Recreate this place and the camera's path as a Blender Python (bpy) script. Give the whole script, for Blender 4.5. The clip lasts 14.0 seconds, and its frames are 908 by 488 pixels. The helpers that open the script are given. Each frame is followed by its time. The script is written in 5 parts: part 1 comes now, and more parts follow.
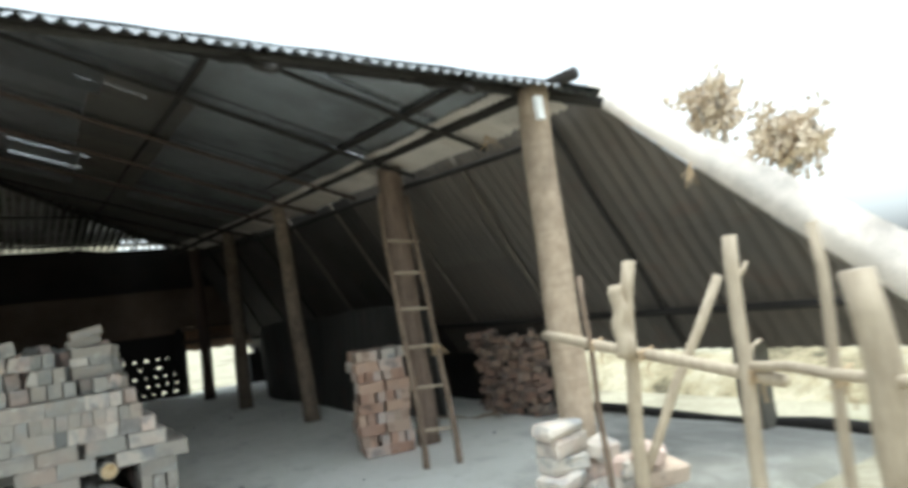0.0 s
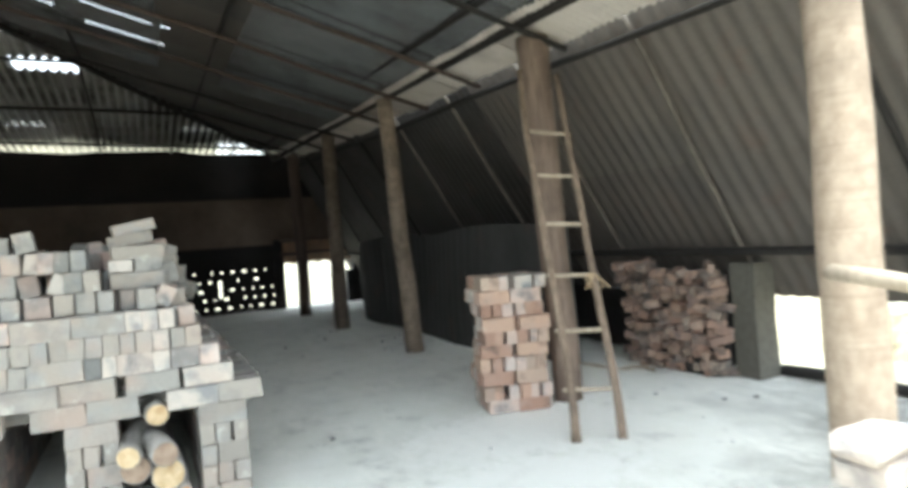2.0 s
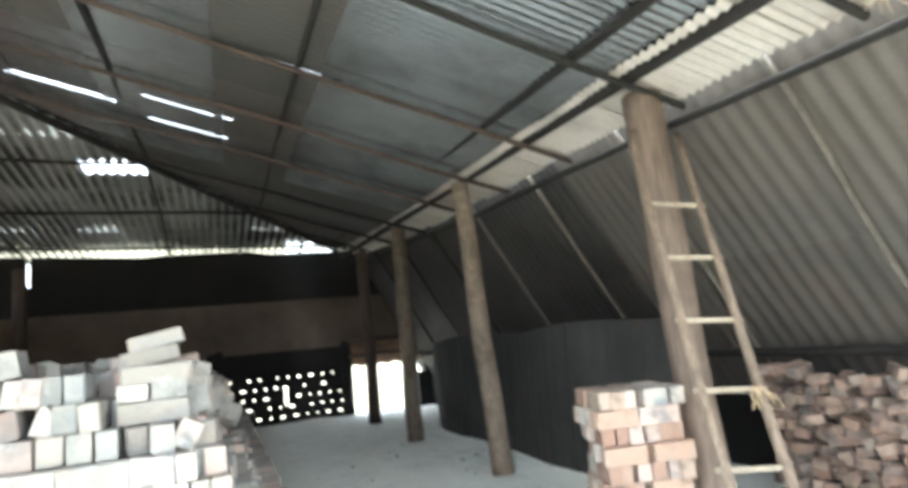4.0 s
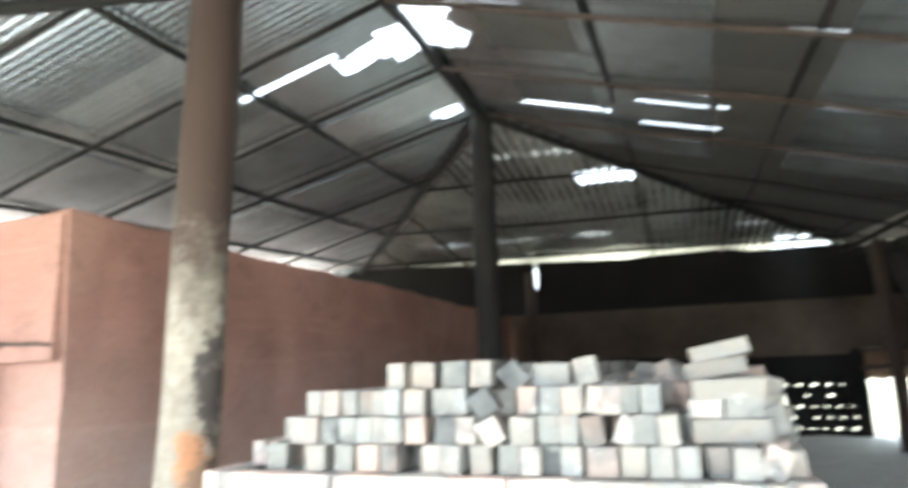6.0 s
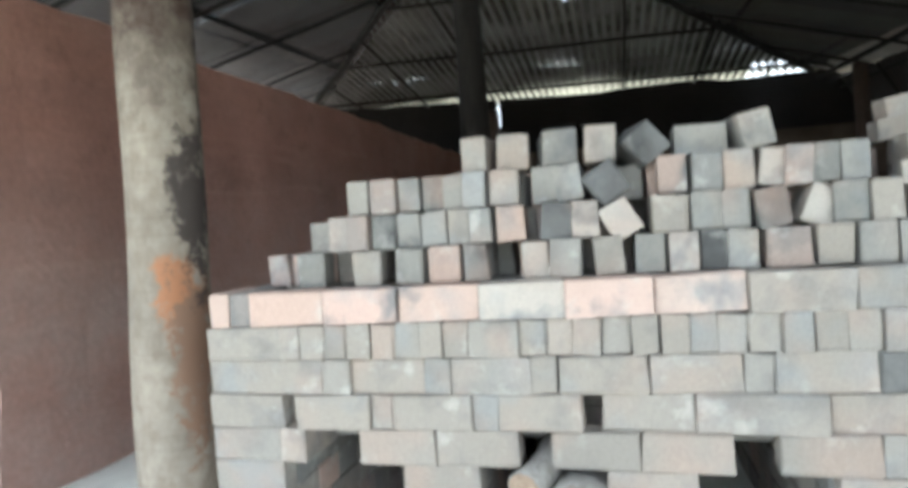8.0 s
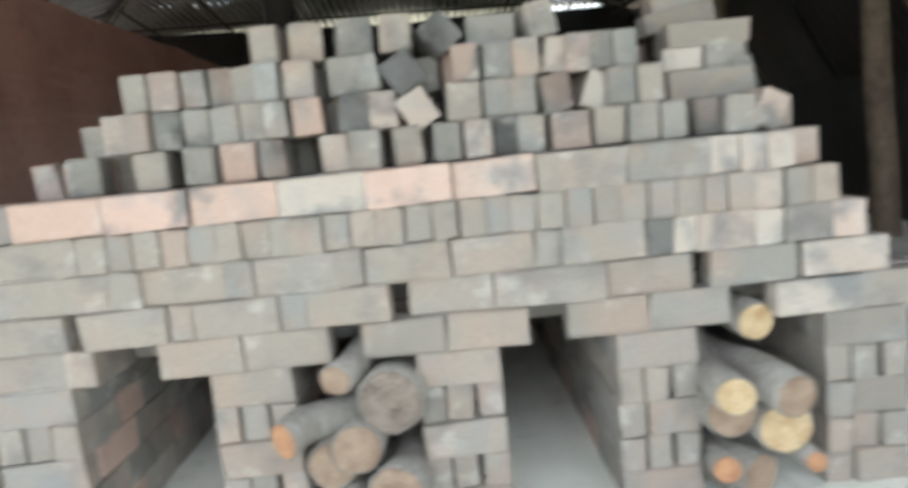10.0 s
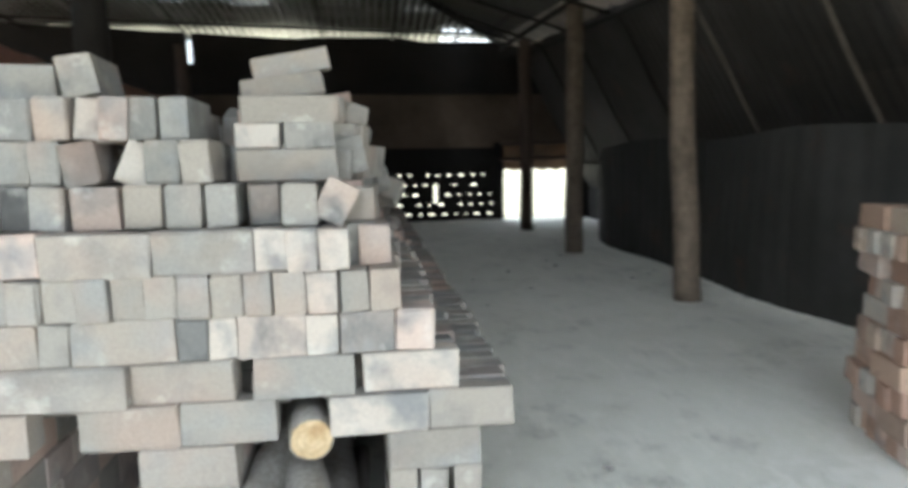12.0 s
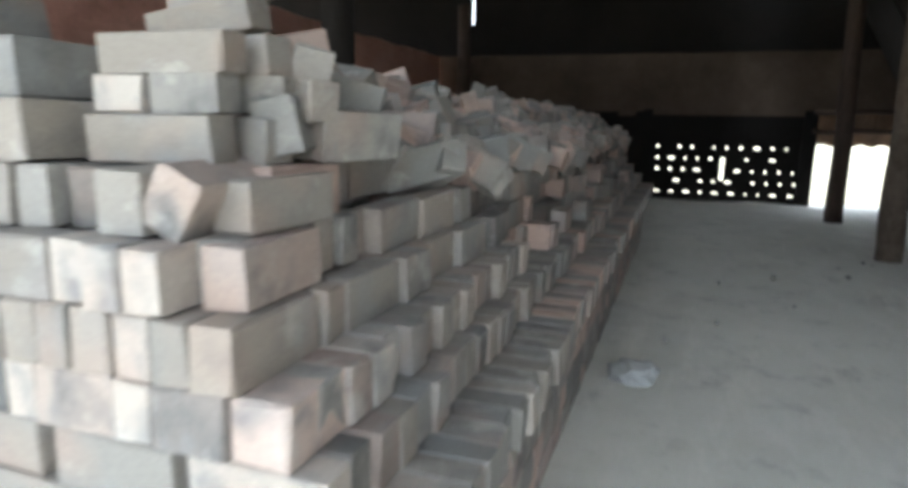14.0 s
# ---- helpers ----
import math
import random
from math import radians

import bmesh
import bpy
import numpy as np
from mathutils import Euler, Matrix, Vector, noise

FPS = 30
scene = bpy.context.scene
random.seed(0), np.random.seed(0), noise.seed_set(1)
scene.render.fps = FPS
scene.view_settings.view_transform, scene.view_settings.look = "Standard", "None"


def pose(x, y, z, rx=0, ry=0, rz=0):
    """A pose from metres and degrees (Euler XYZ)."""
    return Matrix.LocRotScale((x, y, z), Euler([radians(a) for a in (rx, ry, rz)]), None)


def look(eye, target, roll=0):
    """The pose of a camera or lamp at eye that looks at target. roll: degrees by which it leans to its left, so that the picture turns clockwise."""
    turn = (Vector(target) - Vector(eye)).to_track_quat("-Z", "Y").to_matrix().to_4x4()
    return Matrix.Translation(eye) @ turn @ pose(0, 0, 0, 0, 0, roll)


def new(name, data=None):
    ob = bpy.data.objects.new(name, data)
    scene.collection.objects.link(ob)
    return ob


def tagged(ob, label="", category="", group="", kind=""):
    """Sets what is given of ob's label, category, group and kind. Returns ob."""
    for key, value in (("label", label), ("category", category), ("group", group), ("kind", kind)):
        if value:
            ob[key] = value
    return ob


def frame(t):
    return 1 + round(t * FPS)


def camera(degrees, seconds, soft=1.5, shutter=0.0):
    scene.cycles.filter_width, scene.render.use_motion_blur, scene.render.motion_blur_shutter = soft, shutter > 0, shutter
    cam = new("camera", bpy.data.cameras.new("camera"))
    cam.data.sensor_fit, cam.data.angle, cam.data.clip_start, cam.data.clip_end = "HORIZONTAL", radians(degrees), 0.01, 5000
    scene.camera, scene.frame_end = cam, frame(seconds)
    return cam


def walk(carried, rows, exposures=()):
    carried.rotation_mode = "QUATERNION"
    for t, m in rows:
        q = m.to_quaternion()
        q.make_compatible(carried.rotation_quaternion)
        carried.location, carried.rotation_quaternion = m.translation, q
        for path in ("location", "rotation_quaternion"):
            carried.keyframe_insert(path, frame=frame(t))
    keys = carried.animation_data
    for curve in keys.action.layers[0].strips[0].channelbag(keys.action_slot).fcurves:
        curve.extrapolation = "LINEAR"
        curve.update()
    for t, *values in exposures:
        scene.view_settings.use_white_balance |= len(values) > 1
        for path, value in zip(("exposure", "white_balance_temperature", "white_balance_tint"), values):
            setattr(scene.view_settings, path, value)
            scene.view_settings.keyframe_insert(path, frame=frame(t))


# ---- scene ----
cam = camera(70.3, 14.0, 4.0, 0.6)
PATH = [
    (0, (-1.018, 1.198, 1.424), (0.116, 2.835, 1.602), -7.6),
    (0.5, (-0.858, 1.635, 1.406), (0.176, 3.341, 1.543), -8.0),
    (1, (-0.763, 2.09, 1.377), (0.314, 3.774, 1.423), -6.9),
    (1.5, (-0.689, 2.47, 1.349), (0.291, 4.212, 1.413), -4.9),
    (2, (-0.523, 2.854, 1.357), (0.345, 4.657, 1.344), -4.2),
    (4.5, (-0.297, 3.953, 1.481), (0.243, 5.842, 1.856), -5.0),
    (5, (-0.35, 4.017, 1.535), (-0.324, 5.969, 1.966), -3.5),
    (5.5, (-0.553, 4.048, 1.556), (-0.843, 5.968, 2.036), -2.9),
    (6, (-0.684, 4.151, 1.524), (-1.335, 6.003, 1.904), -1.9),
    (6.5, (-0.629, 4.254, 1.549), (-1.557, 6.0, 1.848), -3.8),
    (7, (-0.984, 4.53, 1.484), (-1.754, 6.365, 1.685), -4.3),
    (9.5, (-1.607, 4.849, 1.143), (-1.798, 6.813, 0.814), -5.1),
    (10, (-1.408, 4.794, 1.146), (-1.396, 6.772, 0.852), -5.7),
    (10.5, (-1.141, 4.713, 1.233), (-0.974, 6.688, 0.96), -3.7),
    (11, (-0.94, 4.737, 1.23), (-0.627, 6.685, 0.901), -6.6),
    (11.5, (-0.647, 4.881, 1.262), (-0.089, 6.774, 0.941), -4.2),
    (12, (-0.338, 4.993, 1.267), (-0.088, 6.961, 1.014), -0.9),
    (12.5, (-0.162, 5.176, 1.275), (-0.046, 7.156, 1.018), -0.3),
    (13, (-0.041, 5.375, 1.284), (-0.141, 7.349, 0.975), -1.6),
    (13.5, (0.193, 5.600, 1.274), (-0.326, 7.490, 0.877), -0.2),
    (14, (0.339, 5.89, 1.3), (-0.308, 7.747, 0.937), 1.1),
]
EXPOSURES = [(0.0, 0.95, 5900, 0), (0.5, 2.3, 5550, 0), (1.0, 2.05, 5650, 0), (2.0, 2.05, 5850, 2), (4.5, 3.15, 5700, 2), (5.5, 3.1, 5800, 2), (7.0, 2.4, 5450, 2), (9.5, 1.65, 6000, 5), (10.5, 1.72, 6000, 4), (12.0, 1.95, 5850, 4), (13.5, 2.0, 5800, 5), (14.0, 2.25, 5750, 6)]
walk(cam, [(t, look(eye, target, roll)) for t, eye, target, roll in PATH], EXPOSURES)

# ---- world and sun ----
SUN_ELEV, SUN_FROM = radians(84), radians(190)      # height, and bearing it shines from (0 = +y, clockwise)
world = bpy.data.worlds.new("sky")
world.use_nodes = True
scene.world = world
wn, wl = world.node_tree.nodes, world.node_tree.links
sky = wn.new("ShaderNodeTexSky")
sky.sky_type, sky.sun_disc = "NISHITA", False
sky.sun_elevation, sky.sun_rotation = SUN_ELEV, SUN_FROM
sky.air_density, sky.dust_density, sky.ozone_density = 1.0, 3.2, 0.8
haze = wn.new("ShaderNodeHueSaturation")
haze.inputs["Saturation"].default_value, haze.inputs["Value"].default_value = 0.12, 1.35
wl.new(sky.outputs[0], haze.inputs["Color"])
wl.new(haze.outputs[0], wn["Background"].inputs[0])
wn["Background"].inputs[1].default_value = 0.15
sun = new("sun", bpy.data.lights.new("sun", "SUN"))
sun.data.energy, sun.data.angle, sun.data.color = 1.2, radians(14), (1.0, 0.95, 0.88)
sx, sy, sz = math.sin(SUN_FROM) * math.cos(SUN_ELEV), math.cos(SUN_FROM) * math.cos(SUN_ELEV), math.sin(SUN_ELEV)
sun.matrix_world = look((20 * sx, 20 * sy, 20 * sz), (0, 0, 0))

rng = random.Random(7)
U = rng.uniform


# ---- materials ----
def material(name, rough=0.8, metal=0.0):
    m = bpy.data.materials.new(name)
    m.use_nodes = True
    b = m.node_tree.nodes["Principled BSDF"]
    b.inputs["Roughness"].default_value, b.inputs["Metallic"].default_value = rough, metal
    return m, m.node_tree.nodes, m.node_tree.links, b


def noise_tex(n, l, vec, scale, detail=4.0, rough=0.6):
    t = n.new("ShaderNodeTexNoise")
    t.inputs["Scale"].default_value, t.inputs["Detail"].default_value, t.inputs["Roughness"].default_value = scale, detail, rough
    if vec is not None:
        l.new(vec, t.inputs["Vector"])
    return t.outputs["Fac"]


def ramp(n, l, fac, stops):
    r = n.new("ShaderNodeValToRGB")
    e = r.color_ramp.elements
    while len(e) < len(stops):
        e.new(0.5)
    for el, (p, c) in zip(e, stops):
        el.position, el.color = p, (*c, 1.0) if len(c) == 3 else c
    l.new(fac, r.inputs[0])
    return r.outputs[0]


def mix(n, l, fac, a, b, mode="MIX"):
    x = n.new("ShaderNodeMix")
    x.data_type, x.blend_type = "RGBA", mode
    for src, sock in ((fac, 0), (a, 6), (b, 7)):
        if isinstance(src, (int, float)):
            x.inputs[sock].default_value = src
        elif isinstance(src, tuple):
            x.inputs[sock].default_value = (*src, 1.0)
        else:
            l.new(src, x.inputs[sock])
    return x.outputs[2]


def bump(n, l, b, height, strength, dist=0.01):
    k = n.new("ShaderNodeBump")
    k.inputs["Strength"].default_value, k.inputs["Distance"].default_value = strength, dist
    l.new(height, k.inputs["Height"])
    l.new(k.outputs[0], b.inputs["Normal"])


def coords(n, l, spread=True, kind="Object"):
    """Object coordinates, shifted by the object's random number so that no two pieces match."""
    c = n.new("ShaderNodeTexCoord").outputs[kind]
    if not spread:
        return c
    o = n.new("ShaderNodeObjectInfo").outputs["Random"]
    m = n.new("ShaderNodeVectorMath")
    m.operation = "MULTIPLY_ADD"
    comb = n.new("ShaderNodeCombineXYZ")
    for i in range(3):
        l.new(o, comb.inputs[i])
    l.new(comb.outputs[0], m.inputs[0])
    m.inputs[1].default_value = (37.0, 71.0, 53.0)
    l.new(c, m.inputs[2])
    return m.outputs[0]


def brick_material(name, stops, blotch, blotch_at, joined=False, dust=1.0):
    m, n, l, b = material(name, 0.92)
    vec = coords(n, l, not joined)
    if joined:
        rnd = n.new("ShaderNodeNewGeometry").outputs["Random Per Island"]
    else:
        rnd = n.new("ShaderNodeObjectInfo").outputs["Random"]
    col = ramp(n, l, rnd, stops)
    big = noise_tex(n, l, vec, 6.0, 3)
    col = mix(n, l, ramp(n, l, big, [(blotch_at - 0.08, (0, 0, 0)), (blotch_at + 0.10, (0.9, 0.9, 0.9))]), col, blotch)
    pale = noise_tex(n, l, vec, 9.0, 4)
    col = mix(n, l, ramp(n, l, pale, [(0.58, (0, 0, 0)), (0.70, (0.5 * dust,) * 3)]), col, (0.60, 0.58, 0.54))
    warm = noise_tex(n, l, vec, 3.3, 2)
    col = mix(n, l, ramp(n, l, warm, [(0.52, (0, 0, 0)), (0.70, (0.42, 0.42, 0.42))]), col, (0.45, 0.32, 0.255))
    cool = noise_tex(n, l, vec, 4.6, 2)
    col = mix(n, l, ramp(n, l, cool, [(0.55, (0, 0, 0)), (0.72, (0.55 * dust,) * 3)]), col, (0.30, 0.315, 0.32))
    fine = noise_tex(n, l, vec, 120.0, 6, 0.7)
    col = mix(n, l, 0.35, col, ramp(n, l, fine, [(0.3, (0.35, 0.35, 0.35)), (0.7, (0.75, 0.74, 0.72))]), "OVERLAY")
    l.new(col, b.inputs["Base Color"])
    bump(n, l, b, fine, 0.35, 0.004)
    return m


GREY = [(0.0, (0.29, 0.265, 0.235)), (0.35, (0.36, 0.32, 0.275)), (0.6, (0.32, 0.30, 0.27)), (0.8, (0.40, 0.345, 0.295)), (1.0, (0.27, 0.262, 0.245))]
PINK = [(0.0, (0.55, 0.40, 0.33)), (0.5, (0.58, 0.47, 0.41)), (0.8, (0.61, 0.43, 0.36)), (1.0, (0.52, 0.47, 0.43))]
PALE = [(0.0, (0.54, 0.50, 0.45)), (0.5, (0.50, 0.45, 0.395)), (1.0, (0.58, 0.52, 0.45))]
# loose-brick tones, lowered to paint in the eave's shade on the upper rows
MIXED = [(0.0, (0.21, 0.205, 0.19)), (0.25, (0.35, 0.325, 0.29)), (0.45, (0.26, 0.255, 0.24)), (0.65, (0.46, 0.425, 0.38)), (0.8, (0.42, 0.31, 0.26)), (1.0, (0.24, 0.235, 0.225))]
RED = [(0.0, (0.44, 0.265, 0.19)), (0.3, (0.52, 0.37, 0.28)), (0.6, (0.36, 0.22, 0.165)), (0.8, (0.54, 0.44, 0.35)), (1.0, (0.29, 0.20, 0.16))]
m_grey = brick_material("raw_brick", GREY, (0.24, 0.225, 0.21), 0.60)
m_pink = brick_material("fired_brick", PINK, (0.20, 0.20, 0.20), 0.60)
m_pale = brick_material("pale_brick", PALE, (0.22, 0.225, 0.23), 0.57)
m_mixed = brick_material("loose_brick", MIXED, (0.17, 0.17, 0.17), 0.57)
m_char = brick_material("charred_brick", [(0.0, (0.16, 0.16, 0.155)), (0.5, (0.22, 0.215, 0.20)), (1.0, (0.13, 0.128, 0.125))], (0.07, 0.07, 0.07), 0.55, dust=0.6)
m_red = brick_material("red_brick", RED, (0.16, 0.12, 0.10), 0.62, dust=0.35)
m_stack = brick_material("stack_brick", MIXED[:4] + [(0.72, (0.50, 0.37, 0.31)), (0.86, (0.55, 0.42, 0.36)), (1.0, (0.33, 0.30, 0.285))], (0.19, 0.18, 0.175), 0.60, True)
# the RED tones at 0.72 for the heap under the side roof
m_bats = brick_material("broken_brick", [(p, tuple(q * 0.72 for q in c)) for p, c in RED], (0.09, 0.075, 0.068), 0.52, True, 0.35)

m_floor, n, l, b = material("ash_earth", 0.95)
v = coords(n, l, False)
c1 = ramp(n, l, noise_tex(n, l, v, 0.55, 5), [(0.32, (0.66, 0.66, 0.60)), (0.5, (0.79, 0.79, 0.72)), (0.68, (0.85, 0.85, 0.78))])
c2 = ramp(n, l, noise_tex(n, l, v, 4.0, 6, 0.7), [(0.3, (0.36, 0.36, 0.36)), (0.7, (0.64, 0.64, 0.63))])
c3 = noise_tex(n, l, v, 45.0, 6, 0.7)
col = mix(n, l, 0.6, c1, c2, "OVERLAY")
col = mix(n, l, ramp(n, l, noise_tex(n, l, v, 1.4, 5, 0.7), [(0.60, (0, 0, 0)), (0.68, (0.6, 0.6, 0.6))]), col, (0.80, 0.80, 0.74))
# trodden earth instead of ash towards the open corner, darkened to paint its shade
wob = noise_tex(n, l, v, 1.3, 4, 0.6)
sep = n.new("ShaderNodeSeparateXYZ")
l.new(v, sep.inputs[0])
dy = n.new("ShaderNodeMath")
dy.operation = "MULTIPLY_ADD"
l.new(wob, dy.inputs[0])
dy.inputs[1].default_value = 2.2
l.new(sep.outputs["Y"], dy.inputs[2])
dx = n.new("ShaderNodeMath")
dx.operation = "MULTIPLY_ADD"
l.new(sep.outputs["X"], dx.inputs[0])
dx.inputs[1].default_value = -0.9
l.new(dy.outputs[0], dx.inputs[2])
trod_shade = n.new("ShaderNodeMapRange")
trod_shade.inputs["From Min"].default_value, trod_shade.inputs["From Max"].default_value = 4.7, 3.3
l.new(dx.outputs[0], trod_shade.inputs["Value"])
earth = ramp(n, l, noise_tex(n, l, v, 3.1, 6, 0.7), [(0.35, (0.105, 0.10, 0.08)), (0.58, (0.155, 0.15, 0.122)), (0.72, (0.30, 0.295, 0.245))])
rim = n.new("ShaderNodeMapRange")
rim.inputs["From Min"].default_value, rim.inputs["From Max"].default_value = 5.3, 4.5
l.new(dy.outputs[0], rim.inputs["Value"])
both = n.new("ShaderNodeMath")
both.operation = "MAXIMUM"
l.new(trod_shade.outputs[0], both.inputs[0])
l.new(rim.outputs[0], both.inputs[1])
col = mix(n, l, both.outputs[0], col, earth)
smudge = noise_tex(n, l, v, 2.2, 4, 0.75)
col = mix(n, l, ramp(n, l, smudge, [(0.32, (0.55, 0.55, 0.55)), (0.45, (0, 0, 0))]), col, (0.36, 0.355, 0.33))
dust = n.new("ShaderNodeMapping")
dust.inputs["Scale"].default_value = (2.4, 0.7, 1.0)
l.new(v, dust.inputs["Vector"])
swept = noise_tex(n, l, dust.outputs[0], 2.0, 6, 0.75)
ashy = ramp(n, l, both.outputs[0], [(0.0, (1, 1, 1)), (1.0, (0.22, 0.22, 0.22))])
veil = mix(n, l, 1.0, ramp(n, l, swept, [(0.50, (0, 0, 0)), (0.60, (0.7, 0.7, 0.7))]), ashy, "MULTIPLY")
col = mix(n, l, veil, col, (0.88, 0.87, 0.80))
l.new(mix(n, l, 0.3, col, ramp(n, l, c3, [(0.3, (0.3, 0.3, 0.3)), (0.7, (0.7, 0.7, 0.7))]), "OVERLAY"), b.inputs["Base Color"])
bump(n, l, b, c3, 0.4, 0.01)
b.inputs["Sheen Weight"].default_value, b.inputs["Sheen Roughness"].default_value = 0.6, 0.5
b.inputs["Sheen Tint"].default_value = (1.0, 0.98, 0.92, 1.0)

m_bank, n, l, b = material("yellow_earth", 0.95)
v = coords(n, l, False)
col = ramp(n, l, noise_tex(n, l, v, 1.3, 7, 0.7), [(0.36, (0.10, 0.085, 0.05)), (0.47, (0.34, 0.29, 0.18)), (0.62, (0.52, 0.47, 0.34))])
f = noise_tex(n, l, v, 16.0, 8, 0.7)
l.new(mix(n, l, 0.5, col, ramp(n, l, f, [(0.3, (0.3, 0.3, 0.3)), (0.7, (0.7, 0.7, 0.7))]), "OVERLAY"), b.inputs["Base Color"])
bump(n, l, b, f, 0.7, 0.03)

m_ground, n, l, b = material("dry_earth", 0.95)
v = coords(n, l, False)
col = ramp(n, l, noise_tex(n, l, v, 0.4, 6), [(0.35, (0.20, 0.18, 0.125)), (0.5, (0.40, 0.365, 0.27)), (0.68, (0.25, 0.235, 0.155))])
f = noise_tex(n, l, v, 14.0, 8, 0.7)
l.new(mix(n, l, 0.5, col, ramp(n, l, f, [(0.3, (0.3, 0.3, 0.3)), (0.7, (0.7, 0.7, 0.7))]), "OVERLAY"), b.inputs["Base Color"])
bump(n, l, b, f, 0.6, 0.03)


def sheet_material(name, stops, rust, metal, rough, grime=0.7):
    m, n, l, b = material(name, rough, metal)
    v = coords(n, l, False)
    tone = n.new("ShaderNodeObjectInfo").outputs["Random"]
    col = ramp(n, l, tone, stops)
    soot = noise_tex(n, l, v, 0.9, 5, 0.65)
    col = mix(n, l, ramp(n, l, soot, [(0.46, (0, 0, 0)), (0.72, (grime, grime, grime))]), col, (0.09, 0.085, 0.08))
    rs = noise_tex(n, l, v, 2.3, 6, 0.7)
    col = mix(n, l, ramp(n, l, rs, [(0.56, (0, 0, 0)), (0.72, (rust, rust, rust))]), col, (0.17, 0.075, 0.04))
    fine = noise_tex(n, l, v, 60.0, 4)
    col = mix(n, l, 0.25, col, ramp(n, l, fine, [(0.3, (0.3, 0.3, 0.3)), (0.7, (0.7, 0.7, 0.7))]), "OVERLAY")
    l.new(col, b.inputs["Base Color"])
    bump(n, l, b, fine, 0.1, 0.003)
    return m


m_roof = sheet_material("galvanised_sheet", [(0.0, (0.25, 0.26, 0.265)), (0.4, (0.38, 0.395, 0.40)), (0.7, (0.30, 0.31, 0.315)), (1.0, (0.48, 0.49, 0.49))], 0.22, 0.8, 0.27)
# hip sheets coloured paler than m_roof to make up for missing light
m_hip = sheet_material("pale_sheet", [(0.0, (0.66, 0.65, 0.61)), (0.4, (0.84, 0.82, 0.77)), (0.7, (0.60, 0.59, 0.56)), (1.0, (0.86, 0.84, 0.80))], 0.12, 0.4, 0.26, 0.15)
n, l = m_hip.node_tree.nodes, m_hip.node_tree.links
b = n["Principled BSDF"]
v = coords(n, l, False)
# dark bands in step with the corrugation paint its shading into the colour
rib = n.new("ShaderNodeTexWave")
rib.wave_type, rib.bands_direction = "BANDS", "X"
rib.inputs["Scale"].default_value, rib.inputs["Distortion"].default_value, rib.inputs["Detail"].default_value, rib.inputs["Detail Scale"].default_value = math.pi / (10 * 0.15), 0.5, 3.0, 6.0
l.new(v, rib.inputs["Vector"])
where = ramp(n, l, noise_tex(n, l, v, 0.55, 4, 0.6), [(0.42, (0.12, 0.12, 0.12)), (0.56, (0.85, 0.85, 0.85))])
rib_shade = mix(n, l, 1.0, ramp(n, l, rib.outputs["Fac"], [(0.35, (0, 0, 0)), (0.62, (1, 1, 1))]), where, "MULTIPLY")
l.new(mix(n, l, rib_shade, b.inputs["Base Color"].links[0].from_socket, (0.06, 0.056, 0.05)), b.inputs["Base Color"])
m_verge = sheet_material("verge_sheet", [(0.0, (0.70, 0.63, 0.57)), (1.0, (0.74, 0.67, 0.60))], 0.1, 0.0, 0.6)
# eave strip: its pale colour stands in for daylight from the gap
m_eave = sheet_material("new_sheet", [(0.0, (0.52, 0.47, 0.42)), (0.5, (0.66, 0.61, 0.56)), (1.0, (0.58, 0.49, 0.43))], 0.35, 0.0, 0.6)
# left slope lightened in colour where too little daylight reaches it
m_left = sheet_material("grey_sheet", [(0.0, (0.30, 0.33, 0.345)), (0.4, (0.46, 0.50, 0.515)), (0.7, (0.36, 0.39, 0.405)), (1.0, (0.66, 0.69, 0.70))], 0.2, 0.75, 0.24, 0.5)
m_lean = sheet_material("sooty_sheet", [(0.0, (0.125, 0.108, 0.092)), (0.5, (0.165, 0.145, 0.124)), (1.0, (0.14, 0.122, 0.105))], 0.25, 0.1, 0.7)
# m_lean darkened: shade deep inside the shed is put into the sheet colour
m_lean_shade = sheet_material("smoke_blackened_sheet", [(0.0, (0.032, 0.03, 0.027)), (0.5, (0.052, 0.046, 0.040)), (1.0, (0.041, 0.036, 0.032))], 0.2, 0.1, 0.7)
m_roof_dark = sheet_material("smoked_sheet", [(0.0, (0.10, 0.096, 0.09)), (0.5, (0.15, 0.142, 0.13)), (1.0, (0.13, 0.112, 0.098))], 0.3, 0.5, 0.42)
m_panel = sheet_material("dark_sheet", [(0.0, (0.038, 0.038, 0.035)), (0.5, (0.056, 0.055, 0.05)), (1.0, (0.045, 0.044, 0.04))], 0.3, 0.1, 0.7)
m_rust = sheet_material("rusty_sheet", [(0.0, (0.46, 0.27, 0.16)), (1.0, (0.54, 0.35, 0.22))], 0.6, 0.0, 0.8)


